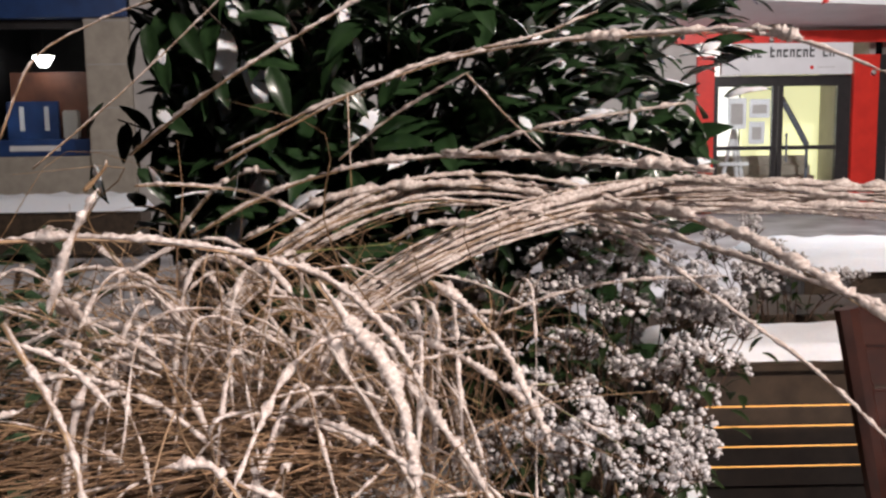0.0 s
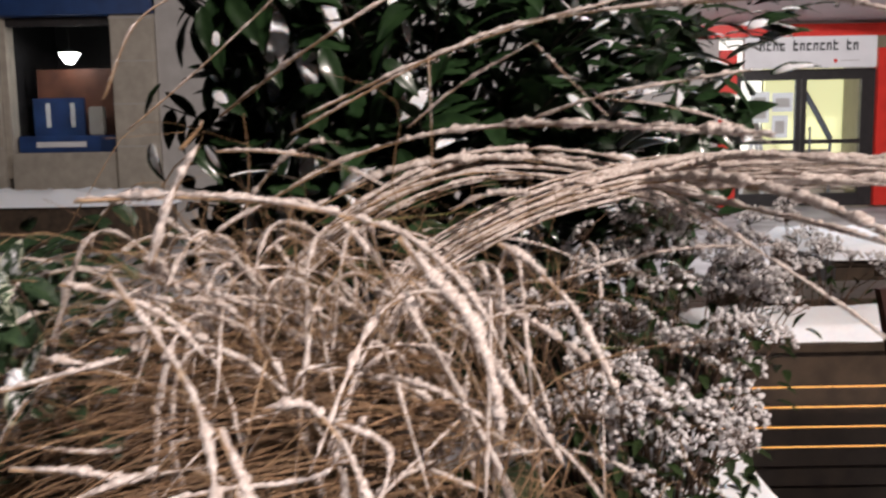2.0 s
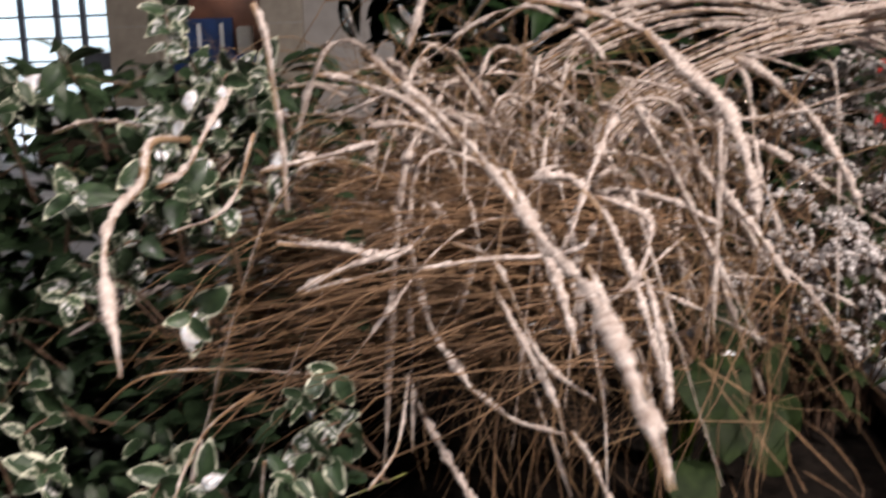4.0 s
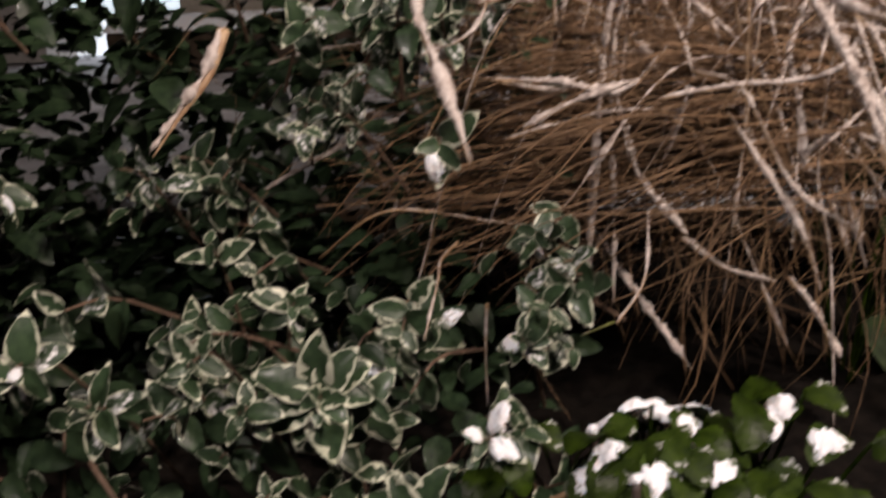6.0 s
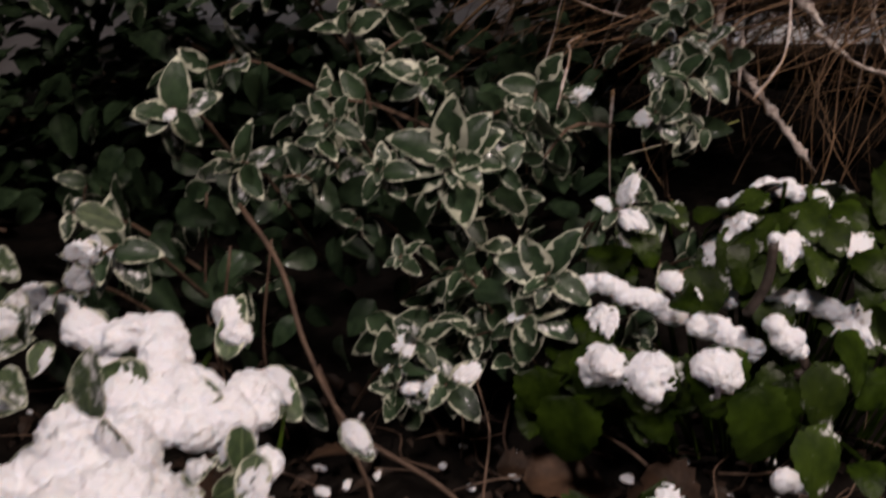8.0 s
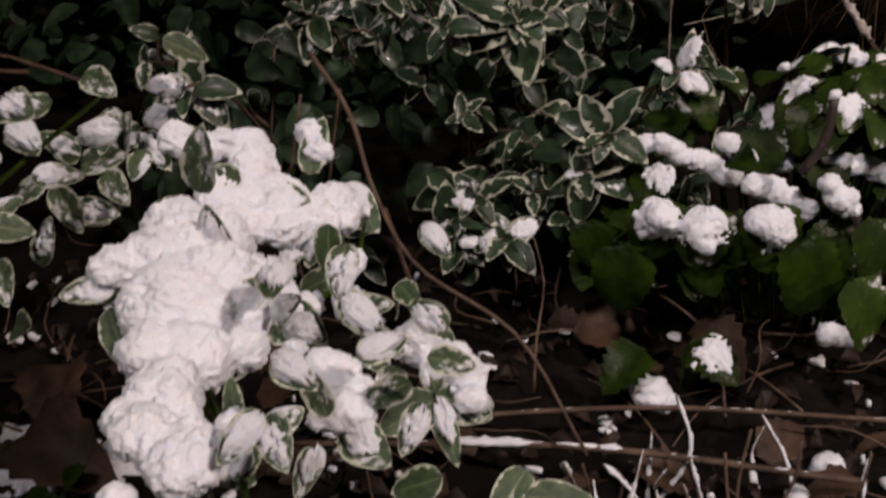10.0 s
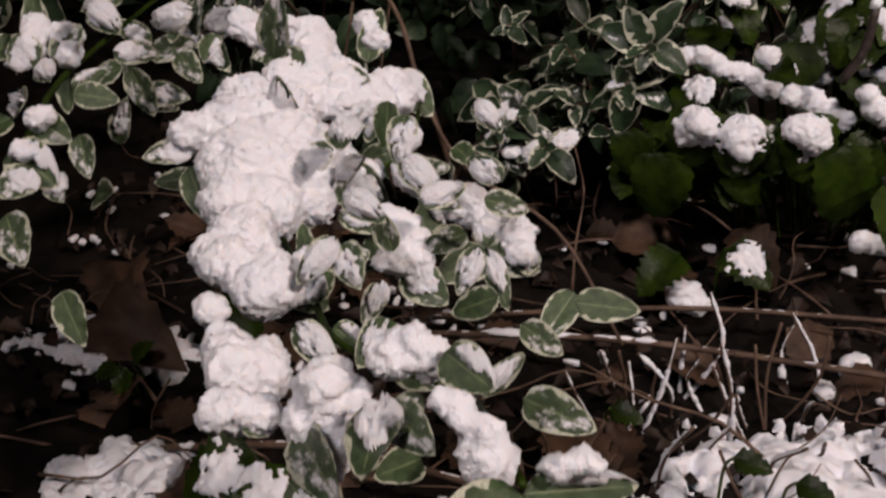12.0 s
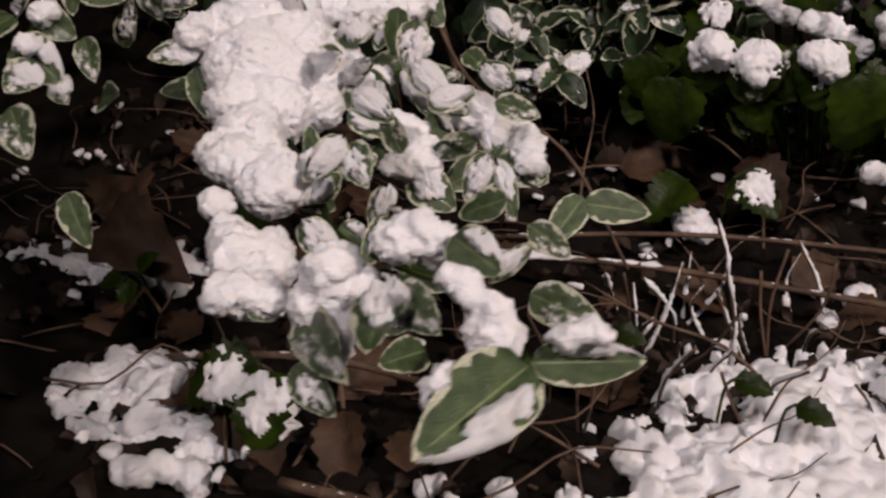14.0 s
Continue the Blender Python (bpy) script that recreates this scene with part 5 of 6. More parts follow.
# ---- the low fresh green plant with snow caps ----
def green_plant():
    rng = random.Random(51)
    base = Vector((-0.40, 0.68, 0.5))
    plant = thing("leafy_plant", "low plant with rounded fresh green leaves under caps of snow", "plant", base)
    kinds = [leaf_mesh(0.052, 0.046, LIMEDUST if s == 3 else LIME, s, fold=0.10, curl=0.55, blunt=0.9, teeth=0.10, rows=12) for s in range(4)]
    caps = [cap_mesh(0.052, 0.046, 0.007, s + 30, 0.55, 0.10, 0.55) for s in range(4)]

    domes = [cap_mesh(0.052, 0.040, 0.010, s + 36, 0.66, 0.10, 0.55, (0.0, 0.22)) for s in range(3)]

    def leaf_at(p, way, size, k, cap, up=(0, -0.45, 1)):
        p = Vector(p) - base
        root = Vector((p.x * 0.55, p.y * 0.4 + 0.05, 0))
        part("stalk", tube(bmesh.new(), spline([root, (root + p) / 2 + Vector((0, 0.02, 0.02)), p], 5), lambda t: 0.0022, 5), LIME, plant)
        leaf = put("leaf", kinds[k % 4], plant, aim(p, way, Vector(up) + Vector((rng.gauss(0, 0.2), 0, 0)), rng.uniform(-20, 20)) @ Matrix.Scale(size, 4))
        if cap:
            put("snow_cap", caps[k % 4], leaf, Matrix.Identity(4))
        return leaf

    for k in range(95):
        x = rng.uniform(-0.66, -0.16)
        z = rng.uniform(0.60, 0.80 - 0.9 * max(0, -0.47 - x))
        y = 0.54 + 0.9 * (z - 0.62) + rng.uniform(0.0, 0.12)
        if z < 0.612 or x < -0.62:
            continue
        leaf_at((x, y, z), (rng.gauss(0, 0.7), -0.75, rng.gauss(-0.45, 0.3)), rng.uniform(0.65, 1.1), k, z > 0.68 and rng.random() < 0.2)
    # the large rounded leaves in front, drooping under their caps
    for k, (x, y, z, dx, dz, size, cap) in enumerate(((-0.538, 0.555, 0.705, -0.1, -1.3, 1.35, 1), (-0.500, 0.560, 0.699, 0.0, -1.3, 1.35, 1), (-0.448, 0.575, 0.699, 0.2, -1.1, 1.4, 1),
                                                      (-0.470, 0.570, 0.690, 0.1, -1.2, 1.1, 0), (-0.408, 0.535, 0.690, 0.1, -1.4, 1.55, 0), (-0.375, 0.51, 0.668, 0.5, -1.3, 1.35, 0), 
                                                      (-0.560, 0.52, 0.668, -0.2, -1.5, 1.4, 2), (-0.600, 0.55, 0.675, 0.1, -1.4, 1.0, 0),
                                                      (-0.365, 0.56, 0.700, 0.3, -1.2, 1.3, 2), (-0.345, 0.60, 0.710, 0.5, -1.0, 1.2, 2))):
        leaf = leaf_at((x, y, z), (dx, -0.32, dz * 0.7), size * 0.92, 7 * k + (3 if cap == 2 else 0), False)
        if cap == 1:
            put("snow_cap", domes[k % 3], leaf, Matrix.Identity(4))
    # the domed clump behind, leaf over leaf, dusted white
    for k in range(30):
        a, e = 2.4 * k, 1.45 - 1.25 * math.sqrt(k / 30)
        d = Vector((math.cos(a) * math.cos(e), math.sin(a) * math.cos(e), math.sin(e)))
        leaf_at(Vector((-0.375, 0.735, 0.735)) + d * 0.058, (d.x, d.y - 0.15, d.z * 0.4 - 0.55), rng.uniform(0.75, 1.05), k if k % 2 else 3, k % 3 == 0, d)
    # cut woody stubs with snow on their ends
    for a, b in (((-0.422, 0.596, 0.721), (-0.404, 0.605, 0.791)), ((-0.450, 0.709, 0.706), (-0.446, 0.723, 0.772)), ((-0.377, 0.585, 0.672), (-0.374, 0.585, 0.692))):
        a, b = Vector(a) - base, Vector(b) - base
        stub = part("stub", tube(bmesh.new(), spline([a, (a + b) / 2 + Vector((0.006, 0, -0.004)), b], 8), lambda t: 0.0048 - 0.0008 * t, 8), BARK, plant, smooth=True)
        snow_lumps("snow_cap", [(b.x, b.y, b.z + 0.002, 0.006)], stub, 3)

    part("curled_twig", tube(bmesh.new(), spline([Vector(p) - base for p in ((-0.519, 0.757, 0.729), (-0.513, 0.745, 0.702), (-0.492, 0.723, 0.693), (-0.465, 0.717, 0.708))], 18), lambda t: 0.0045 - 0.001 * t, 7), PALE, plant, smooth=True)
    # snow bridging the upper leaves
    snow_lumps("snow_load", [(-0.566 - base.x, 0.639 - base.y, 0.718 - base.z, 0.0110), (-0.544 - base.x, 0.645 - base.y, 0.715 - base.z, 0.0110), (-0.525 - base.x, 0.646 - base.y, 0.704 - base.z, 0.0120), (-0.501 - base.x, 0.649 - base.y, 0.695 - base.z, 0.0100), (-0.484 - base.x, 0.651 - base.y, 0.686 - base.z, 0.0129)], plant, 60, 0.002)
    snow_lumps("snow_load", [(-0.462 - base.x, 0.616 - base.y, 0.696 - base.z, 0.0124), (-0.442 - base.x, 0.620 - base.y, 0.690 - base.z, 0.0124), (-0.426 - base.x, 0.620 - base.y, 0.680 - base.z, 0.0124), (-0.412 - base.x, 0.619 - base.y, 0.670 - base.z, 0.0105)], plant, 61, 0.002)
    snow_lumps("snow_load", [(-0.492 - base.x, 0.664 - base.y, 0.716 - base.z, 0.0110), (-0.473 - base.x, 0.664 - base.y, 0.703 - base.z, 0.0129), (-0.451 - base.x, 0.669 - base.y, 0.699 - base.z, 0.0129), (-0.433 - base.x, 0.674 - base.y, 0.695 - base.z, 0.0100)], plant, 62, 0.002)
    snow_lumps("snow_load", [(-0.396 - base.x, 0.609 - base.y, 0.706 - base.z, 0.0110), (-0.386 - base.x, 0.606 - base.y, 0.694 - base.z, 0.0129), (-0.373 - base.x, 0.606 - base.y, 0.684 - base.z, 0.0083)], plant, 63, 0.002)
    snow_lumps("snow_load", [(-0.539 - base.x, 0.539 - base.y, 0.693 - base.z, 0.0136), (-0.531 - base.x, 0.538 - base.y, 0.686 - base.z, 0.0100)], plant, 64, 0.002)
    snow_lumps("snow_load", [(-0.501 - base.x, 0.536 - base.y, 0.684 - base.z, 0.0135), (-0.495 - base.x, 0.532 - base.y, 0.673 - base.z, 0.0081)], plant, 65, 0.002)
    snow_lumps("snow_load", [(-0.454 - base.x, 0.556 - base.y, 0.690 - base.z, 0.0135), (-0.440 - base.x, 0.558 - base.y, 0.685 - base.z, 0.0144), (-0.430 - base.x, 0.558 - base.y, 0.678 - base.z, 0.0090)], plant, 66, 0.002)
    snow_lumps("snow_load", [(-0.414 - base.x, 0.761 - base.y, 0.777 - base.z, 0.0093), (-0.393 - base.x, 0.768 - base.y, 0.775 - base.z, 0.0113), (-0.370 - base.x, 0.772 - base.y, 0.769 - base.z, 0.0103), (-0.348 - base.x, 0.774 - base.y, 0.757 - base.z, 0.0103)], plant, 67, 0.002)
    snow_lumps("snow_load", [(-0.403 - base.x, 0.669 - base.y, 0.712 - base.z, 0.0088), (-0.382 - base.x, 0.671 - base.y, 0.701 - base.z, 0.0117), (-0.356 - base.x, 0.678 - base.y, 0.697 - base.z, 0.0117), (-0.334 - base.x, 0.680 - base.y, 0.686 - base.z, 0.0097)], plant, 68, 0.002)
    snow_lumps("snow_load", [(-0.382 - base.x, 0.548 - base.y, 0.586 - base.z, 0.0120), (-0.362 - base.x, 0.553 - base.y, 0.582 - base.z, 0.0101)], plant, 69, 0.002)
    snow_lumps("snow_load", [(-0.534 - base.x, 0.490 - base.y, 0.535 - base.z, 0.0165), (-0.519 - base.x, 0.492 - base.y, 0.527 - base.z, 0.0141)], plant, 70, 0.002)


green_plant()

# ---- the snow laden creeper shoot in front ----
creeper = thing("variegated_creeper", "cream edged evergreen shoot weighed down by heaps of fresh snow", "shrub", (0, 0, 0))
CREEP = [leaf_mesh(1.0, 0.62, (BIGLEAF, MARGIN, RIB), s + 60, fold=0.16, curl=0.10, margin=0.15, blunt=0.35, rows=16, rib=0.035) for s in range(4)]
CREEP += [leaf_mesh(1.0, 0.62, (BIGDUST, MARGIN, RIB), s + 64, fold=0.16, curl=0.10, margin=0.15, blunt=0.35, rows=16, rib=0.035) for s in range(3)]
PADS = [cap_mesh(1.0, 0.62, 0.14, s + 90, (0.55, 0.4, 0.5)[s], 0.16, 0.10, (None, None, (-0.9, 0.55))[s]) for s in range(3)]
turn = [0]


def creeper_leaf(base, tip, width):
    base, tip = Vector(base), Vector(tip)
    d = tip - base
    turn[0] += 1
    m = aim(base, d, (0.15, -0.70, 0.75)) @ Matrix.Diagonal((width / 0.72, d.length, d.length, 1))
    leaf = put("leaf", CREEP[(turn[0] * 5) % 7 if turn[0] > 2 else turn[0] % 4], creeper, m)
    if turn[0] <= 48 and turn[0] % 3 != 1 or turn[0] < 3:
        put("snow_cap", PADS[turn[0] % 3 if turn[0] > 2 else 2], leaf, Matrix.Identity(4))
    return leaf


def creeper_stem(points):
    part("shoot", tube(bmesh.new(), spline(points, 30), lambda t: 0.0022 - 0.001 * t, 6), LIME, creeper, smooth=True)


snow_lumps("snow_load", [(-0.7454, 0.1248, 0.8529, 0.0238), (-0.7289, 0.1508, 0.8476, 0.0211), (-0.7169, 0.0989, 0.8453, 0.0308), (-0.7023, 0.1141, 0.8403, 0.0231), (-0.7118, 0.0638, 0.8469, 0.0168), (-0.6814, 0.0872, 0.8369, 0.0141), (-0.6963, 0.1483, 0.8375, 0.0104), (-0.7615, 0.1067, 0.8584, 0.0133), (-0.6925, 0.0679, 0.8417, 0.0183), (-0.7570, 0.1569, 0.8572, 0.0178), (-0.7269, 0.1812, 0.8477, 0.0109)], creeper, 0)
snow_lumps("snow_load", [(-0.7112, 0.2015, 0.8434, 0.0168), (-0.6961, 0.2087, 0.8388, 0.0131)], creeper, 1)
snow_lumps("snow_load", [(-0.6898, 0.0383, 0.8454, 0.0174), (-0.6875, 0.0164, 0.8489, 0.0097), (-0.6551, 0.0007, 0.8470, 0.0158), (-0.6496, 0.0143, 0.8428, 0.0122), (-0.6681, 0.0039, 0.8482, 0.0107), (-0.6530, 0.0351, 0.8388, 0.0085)], creeper, 2)
snow_lumps("snow_load", [(-0.6587, -0.0318, 0.8567, 0.0078), (-0.6376, -0.0564, 0.8632, 0.0079), (-0.6158, -0.0774, 0.8709, 0.0115), (-0.6093, -0.0708, 0.8677, 0.0095), (-0.6001, -0.1074, 0.8859, 0.0074), (-0.5884, -0.1046, 0.8847, 0.0065)], creeper, 3)
snow_lumps("snow_load", [(-0.5709, -0.0990, 0.8957, 0.0079), (-0.5671, -0.0954, 0.8981, 0.0061), (-0.5706, -0.1051, 0.8879, 0.0088), (-0.5672, -0.1100, 0.8800, 0.0070), (-0.5639, -0.1045, 0.8850, 0.0053), (-0.5601, -0.0957, 0.8939, 0.0053)], creeper, 4)
snow_lumps("snow_load", [(-0.5492, -0.0938, 0.9072, 0.0068), (-0.5441, -0.0896, 0.9094, 0.0059), (-0.5388, -0.0905, 0.9055, 0.0059), (-0.5472, -0.0900, 0.9108, 0.0042)], creeper, 5)
snow_lumps("snow_load", [(-0.5151, -0.1250, 0.9255, 0.0035), (-0.5117, -0.1269, 0.9212, 0.0049), (-0.5074, -0.1276, 0.9180, 0.0049), (-0.5052, -0.1300, 0.9137, 0.0049), (-0.5090, -0.1308, 0.9149, 0.0042), (-0.5189, -0.1257, 0.9267, 0.0035)], creeper, 6)
snow_lumps("snow_load", [(-0.6176, 0.0687, 0.8262, 0.0118), (-0.6258, 0.0611, 0.8290, 0.0073), (-0.6195, 0.0868, 0.8236, 0.0077), (-0.6356, 0.0957, 0.8256, 0.0110), (-0.6446, 0.0951, 0.8276, 0.0078)], creeper, 7)
snow_lumps("snow_load", [(-0.6175, 0.1360, 0.8176, 0.0100), (-0.6080, 0.1366, 0.8154, 0.0099), (-0.5931, 0.1303, 0.8128, 0.0114), (-0.5818, 0.1244, 0.8112, 0.0112), (-0.6024, 0.1299, 0.8148, 0.0082), (-0.5734, 0.1081, 0.8120, 0.0078)], creeper, 8)
snow_lumps("snow_load", [(-0.6653, 0.1189, 0.8303, 0.0099), (-0.6708, 0.1376, 0.8306, 0.0085), (-0.6597, 0.1005, 0.8305, 0.0064)], creeper, 9)
snow_lumps("snow_load", [(-0.6543, 0.1534, 0.8256, 0.0097), (-0.6423, 0.1409, 0.8231, 0.0067), (-0.6700, 0.1862, 0.8298, 0.0101)], creeper, 10)
snow_lumps("snow_load", [(-0.4877, -0.1464, 0.9345, 0.0030), (-0.4838, -0.1440, 0.9352, 0.0034), (-0.4796, -0.1424, 0.9350, 0.0030), (-0.4871, -0.1447, 0.9362, 0.0018)], creeper, 11)
snow_lumps("snow_load", [(-0.5065, -0.1675, 0.9354, 0.0025), (-0.5040, -0.1651, 0.9370, 0.0023), (-0.5067, -0.1703, 0.9321, 0.0020)], creeper, 12)
snow_lumps("snow_load", [(-0.7955, 0.2228, 0.8771, 0.0124), (-0.7812, 0.2254, 0.8716, 0.0093), (-0.7616, 0.2452, 0.8660, 0.0143), (-0.7444, 0.2218, 0.8568, 0.0138), (-0.7518, 0.1910, 0.8571, 0.0133), (-0.7209, 0.2124, 0.8475, 0.0166), (-0.7081, 0.1928, 0.8420, 0.0132), (-0.7235, 0.1864, 0.8469, 0.0102)], creeper, 13)
snow_lumps("snow_load", [(-0.6992, 0.2322, 0.8415, 0.0138), (-0.6878, 0.2188, 0.8367, 0.0116)], creeper, 14)
snow_lumps("snow_load", [(-0.7374, 0.2848, 0.8618, 0.0105), (-0.7257, 0.2717, 0.8554, 0.0083)], creeper, 15)
snow_lumps("snow_load", [(-0.8689, 0.1171, 0.8960, 0.0095), (-0.8798, 0.1364, 0.9020, 0.0075)], creeper, 16)
snow_lumps("snow_load", [(-0.8633, 0.1411, 0.8940, 0.0098), (-0.8498, 0.1247, 0.8890, 0.0070)], creeper, 17)
snow_lumps("snow_load", [(-0.8237, 0.0670, 0.8790, 0.0080), (-0.8088, 0.0367, 0.8760, 0.0068)], creeper, 18)
creeper_leaf((-0.4925, -0.1499, 0.9293), (-0.5029, -0.1827, 0.9332), 0.0208)
creeper_leaf((-0.4925, -0.1498, 0.9295), (-0.4713, -0.1351, 0.9239), 0.0118)
creeper_leaf((-0.5446, -0.1081, 0.9036), (-0.5344, -0.1422, 0.9144), 0.0173)
creeper_leaf((-0.5432, -0.1077, 0.9033), (-0.5240, -0.1243, 0.9069), 0.0143)
creeper_leaf((-0.5923, 0.1102, 0.8106), (-0.5642, 0.1097, 0.8021), 0.0246)
creeper_leaf((-0.5912, 0.1072, 0.8108), (-0.5719, 0.0787, 0.7976), 0.0150)
creeper_leaf((-0.5906, 0.1053, 0.8110), (-0.6095, 0.0791, 0.8087), 0.0258)
creeper_leaf((-0.5923, 0.1102, 0.8106), (-0.6042, 0.1281, 0.8205), 0.0130)
creeper_leaf((-0.6184, 0.0633, 0.8229), (-0.5935, 0.0544, 0.8138), 0.0243)
creeper_leaf((-0.6571, 0.0415, 0.8337), (-0.6704, 0.0601, 0.8438), 0.0111)
creeper_leaf((-0.6438, 0.0382, 0.8321), (-0.6335, 0.0584, 0.8347), 0.0161)
creeper_leaf((-0.7581, 0.1021, 0.8518), (-0.7800, 0.0846, 0.8526), 0.0188)
creeper_leaf((-0.7502, 0.0847, 0.8502), (-0.7279, 0.0625, 0.8329), 0.0183)
creeper_leaf((-0.5319, -0.0943, 0.9139), (-0.5146, -0.1039, 0.9128), 0.0158)
creeper_leaf((-0.5201, -0.0974, 0.9035), (-0.5162, -0.0708, 0.9002), 0.0078)
creeper_leaf((-0.6518, 0.0160, 0.8384), (-0.6325, 0.0121, 0.8324), 0.0187)
creeper_leaf((-0.6183, -0.0091, 0.8412), (-0.6012, -0.0135, 0.8369), 0.0139)
creeper_leaf((-0.6214, 0.0446, 0.8272), (-0.6195, 0.0186, 0.8211), 0.0143)
creeper_leaf((-0.6689, 0.1117, 0.8266), (-0.6844, 0.1177, 0.8346), 0.0165)
creeper_leaf((-0.6388, 0.1319, 0.8179), (-0.6221, 0.1222, 0.8086), 0.0183)
creeper_leaf((-0.5881, -0.1028, 0.8812), (-0.5903, -0.1115, 0.8831), 0.0118)
creeper_leaf((-0.5732, -0.1077, 0.8850), (-0.5426, -0.1420, 0.9020), 0.0163)
creeper_leaf((-0.6110, -0.0880, 0.8728), (-0.6106, -0.1037, 0.8746), 0.0147)
creeper_leaf((-0.6371, 0.0058, 0.8390), (-0.6367, 0.0270, 0.8437), 0.0145)
creeper_leaf((-0.6152, 0.1216, 0.8136), (-0.6196, 0.1002, 0.8077), 0.0179)
creeper_leaf((-0.5764, 0.1081, 0.8081), (-0.5649, 0.1144, 0.8066), 0.0201)
creeper_leaf((-0.6979, 0.1875, 0.8328), (-0.6886, 0.1910, 0.8307), 0.0236)
creeper_leaf((-0.6957, 0.0774, 0.8364), (-0.6712, 0.0916, 0.8331), 0.0315)
creeper_leaf((-0.7198, 0.2338, 0.8428), (-0.6912, 0.2086, 0.8157), 0.0348)
creeper_leaf((-0.7052, 0.2548, 0.8397), (-0.6752, 0.2414, 0.8184), 0.0299)
creeper_leaf((-0.7244, 0.2534, 0.8465), (-0.7294, 0.2903, 0.8724), 0.0225)
creeper_leaf((-0.7894, 0.2390, 0.8700), (-0.8142, 0.2326, 0.8782), 0.0187)
creeper_leaf((-0.7732, 0.2230, 0.8617), (-0.7859, 0.2121, 0.8609), 0.0183)
creeper_leaf((-0.8315, 0.1016, 0.8772), (-0.8084, 0.1105, 0.8714), 0.0189)
creeper_leaf((-0.8331, 0.1038, 0.8779), (-0.8231, 0.1234, 0.8845), 0.0158)
creeper_leaf((-0.8396, 0.1488, 0.8821), (-0.8158, 0.1627, 0.8788), 0.0186)
creeper_leaf((-0.8297, 0.0678, 0.8771), (-0.8081, 0.0670, 0.8668), 0.0210)
creeper_leaf((-0.8198, 0.0396, 0.8753), (-0.7912, 0.0334, 0.8599), 0.0285)
creeper_leaf((-0.7998, 0.0309, 0.8696), (-0.8065, 0.0122, 0.8628), 0.0251)
creeper_leaf((-0.7809, -0.0089, 0.8693), (-0.7611, -0.0255, 0.8558), 0.0231)
creeper_leaf((-0.8093, 0.2103, 0.8748), (-0.8086, 0.1920, 0.8628), 0.0181)
creeper_leaf((-0.8589, 0.1055, 0.8883), (-0.8778, 0.1146, 0.9036), 0.0255)
creeper_leaf((-0.8547, 0.1188, 0.8870), (-0.8540, 0.1436, 0.9020), 0.0227)
creeper_stem([(-0.737, 0.256, 0.847), (-0.726, 0.170, 0.837), (-0.700, 0.083, 0.833), (-0.650, 0.027, 0.832), (-0.616, -0.014, 0.840), (-0.578, -0.030, 0.844), (-0.548, -0.038, 0.847), (-0.499, -0.130, 0.910)])
creeper_stem([(-0.650, 0.027, 0.832), (-0.632, 0.067, 0.821), (-0.613, 0.093, 0.813), (-0.594, 0.114, 0.807)])
creeper_stem([(-0.700, 0.083, 0.833), (-0.683, 0.140, 0.824), (-0.669, 0.185, 0.820), (-0.682, 0.237, 0.826)])
creeper_stem([(-0.812, 0.029, 0.869), (-0.848, 0.107, 0.878), (-0.856, 0.171, 0.885), (-0.857, 0.236, 0.894)])


def fringe(n, seed):
    """Smaller leaves of the shoot that show round the snow, with snow of their own."""
    rng = random.Random(seed)
    caps = [cap_mesh(1.0, 0.60, 0.20, s + 80, (0.75, 0.45, 0.6, 0.4)[s], 0.16, 0.10) for s in range(4)]
    for k in range(n):
        t = rng.random()
        p = Vector((-0.74, 0.20, 0.85)).lerp(Vector((-0.55, -0.08, 0.86)), t) + Vector((rng.gauss(0.01, 0.035), rng.gauss(0.02, 0.03), rng.gauss(-0.015, 0.02)))
        d = Vector((rng.gauss(0.3, 0.8), rng.gauss(-0.2, 0.6), rng.gauss(-0.15, 0.5))).normalized() * rng.uniform(0.026, 0.040) * (1 - 0.3 * t)
        leaf = creeper_leaf(p, p + d, d.length * 0.62)
        if rng.random() < 0.5:
            put("snow_cap", caps[k % 4], leaf, Matrix.Identity(4))
    for k in range(34):      # the shoots further left, out in the open
        p = Vector((-0.86, 0.16, 0.86)) + Vector((rng.gauss(-0.02, 0.05), rng.gauss(0.03, 0.06), rng.gauss(0, 0.045)))
        d = Vector((rng.gauss(0.3, 0.8), rng.gauss(-0.4, 0.6), rng.gauss(-0.15, 0.5))).normalized() * rng.uniform(0.03, 0.042)
        leaf = creeper_leaf(p, p + d, d.length * 0.62)
        if rng.random() < 0.55:
            put("snow_cap", caps[k % 4], leaf, Matrix.Identity(4))


fringe(46, 14)


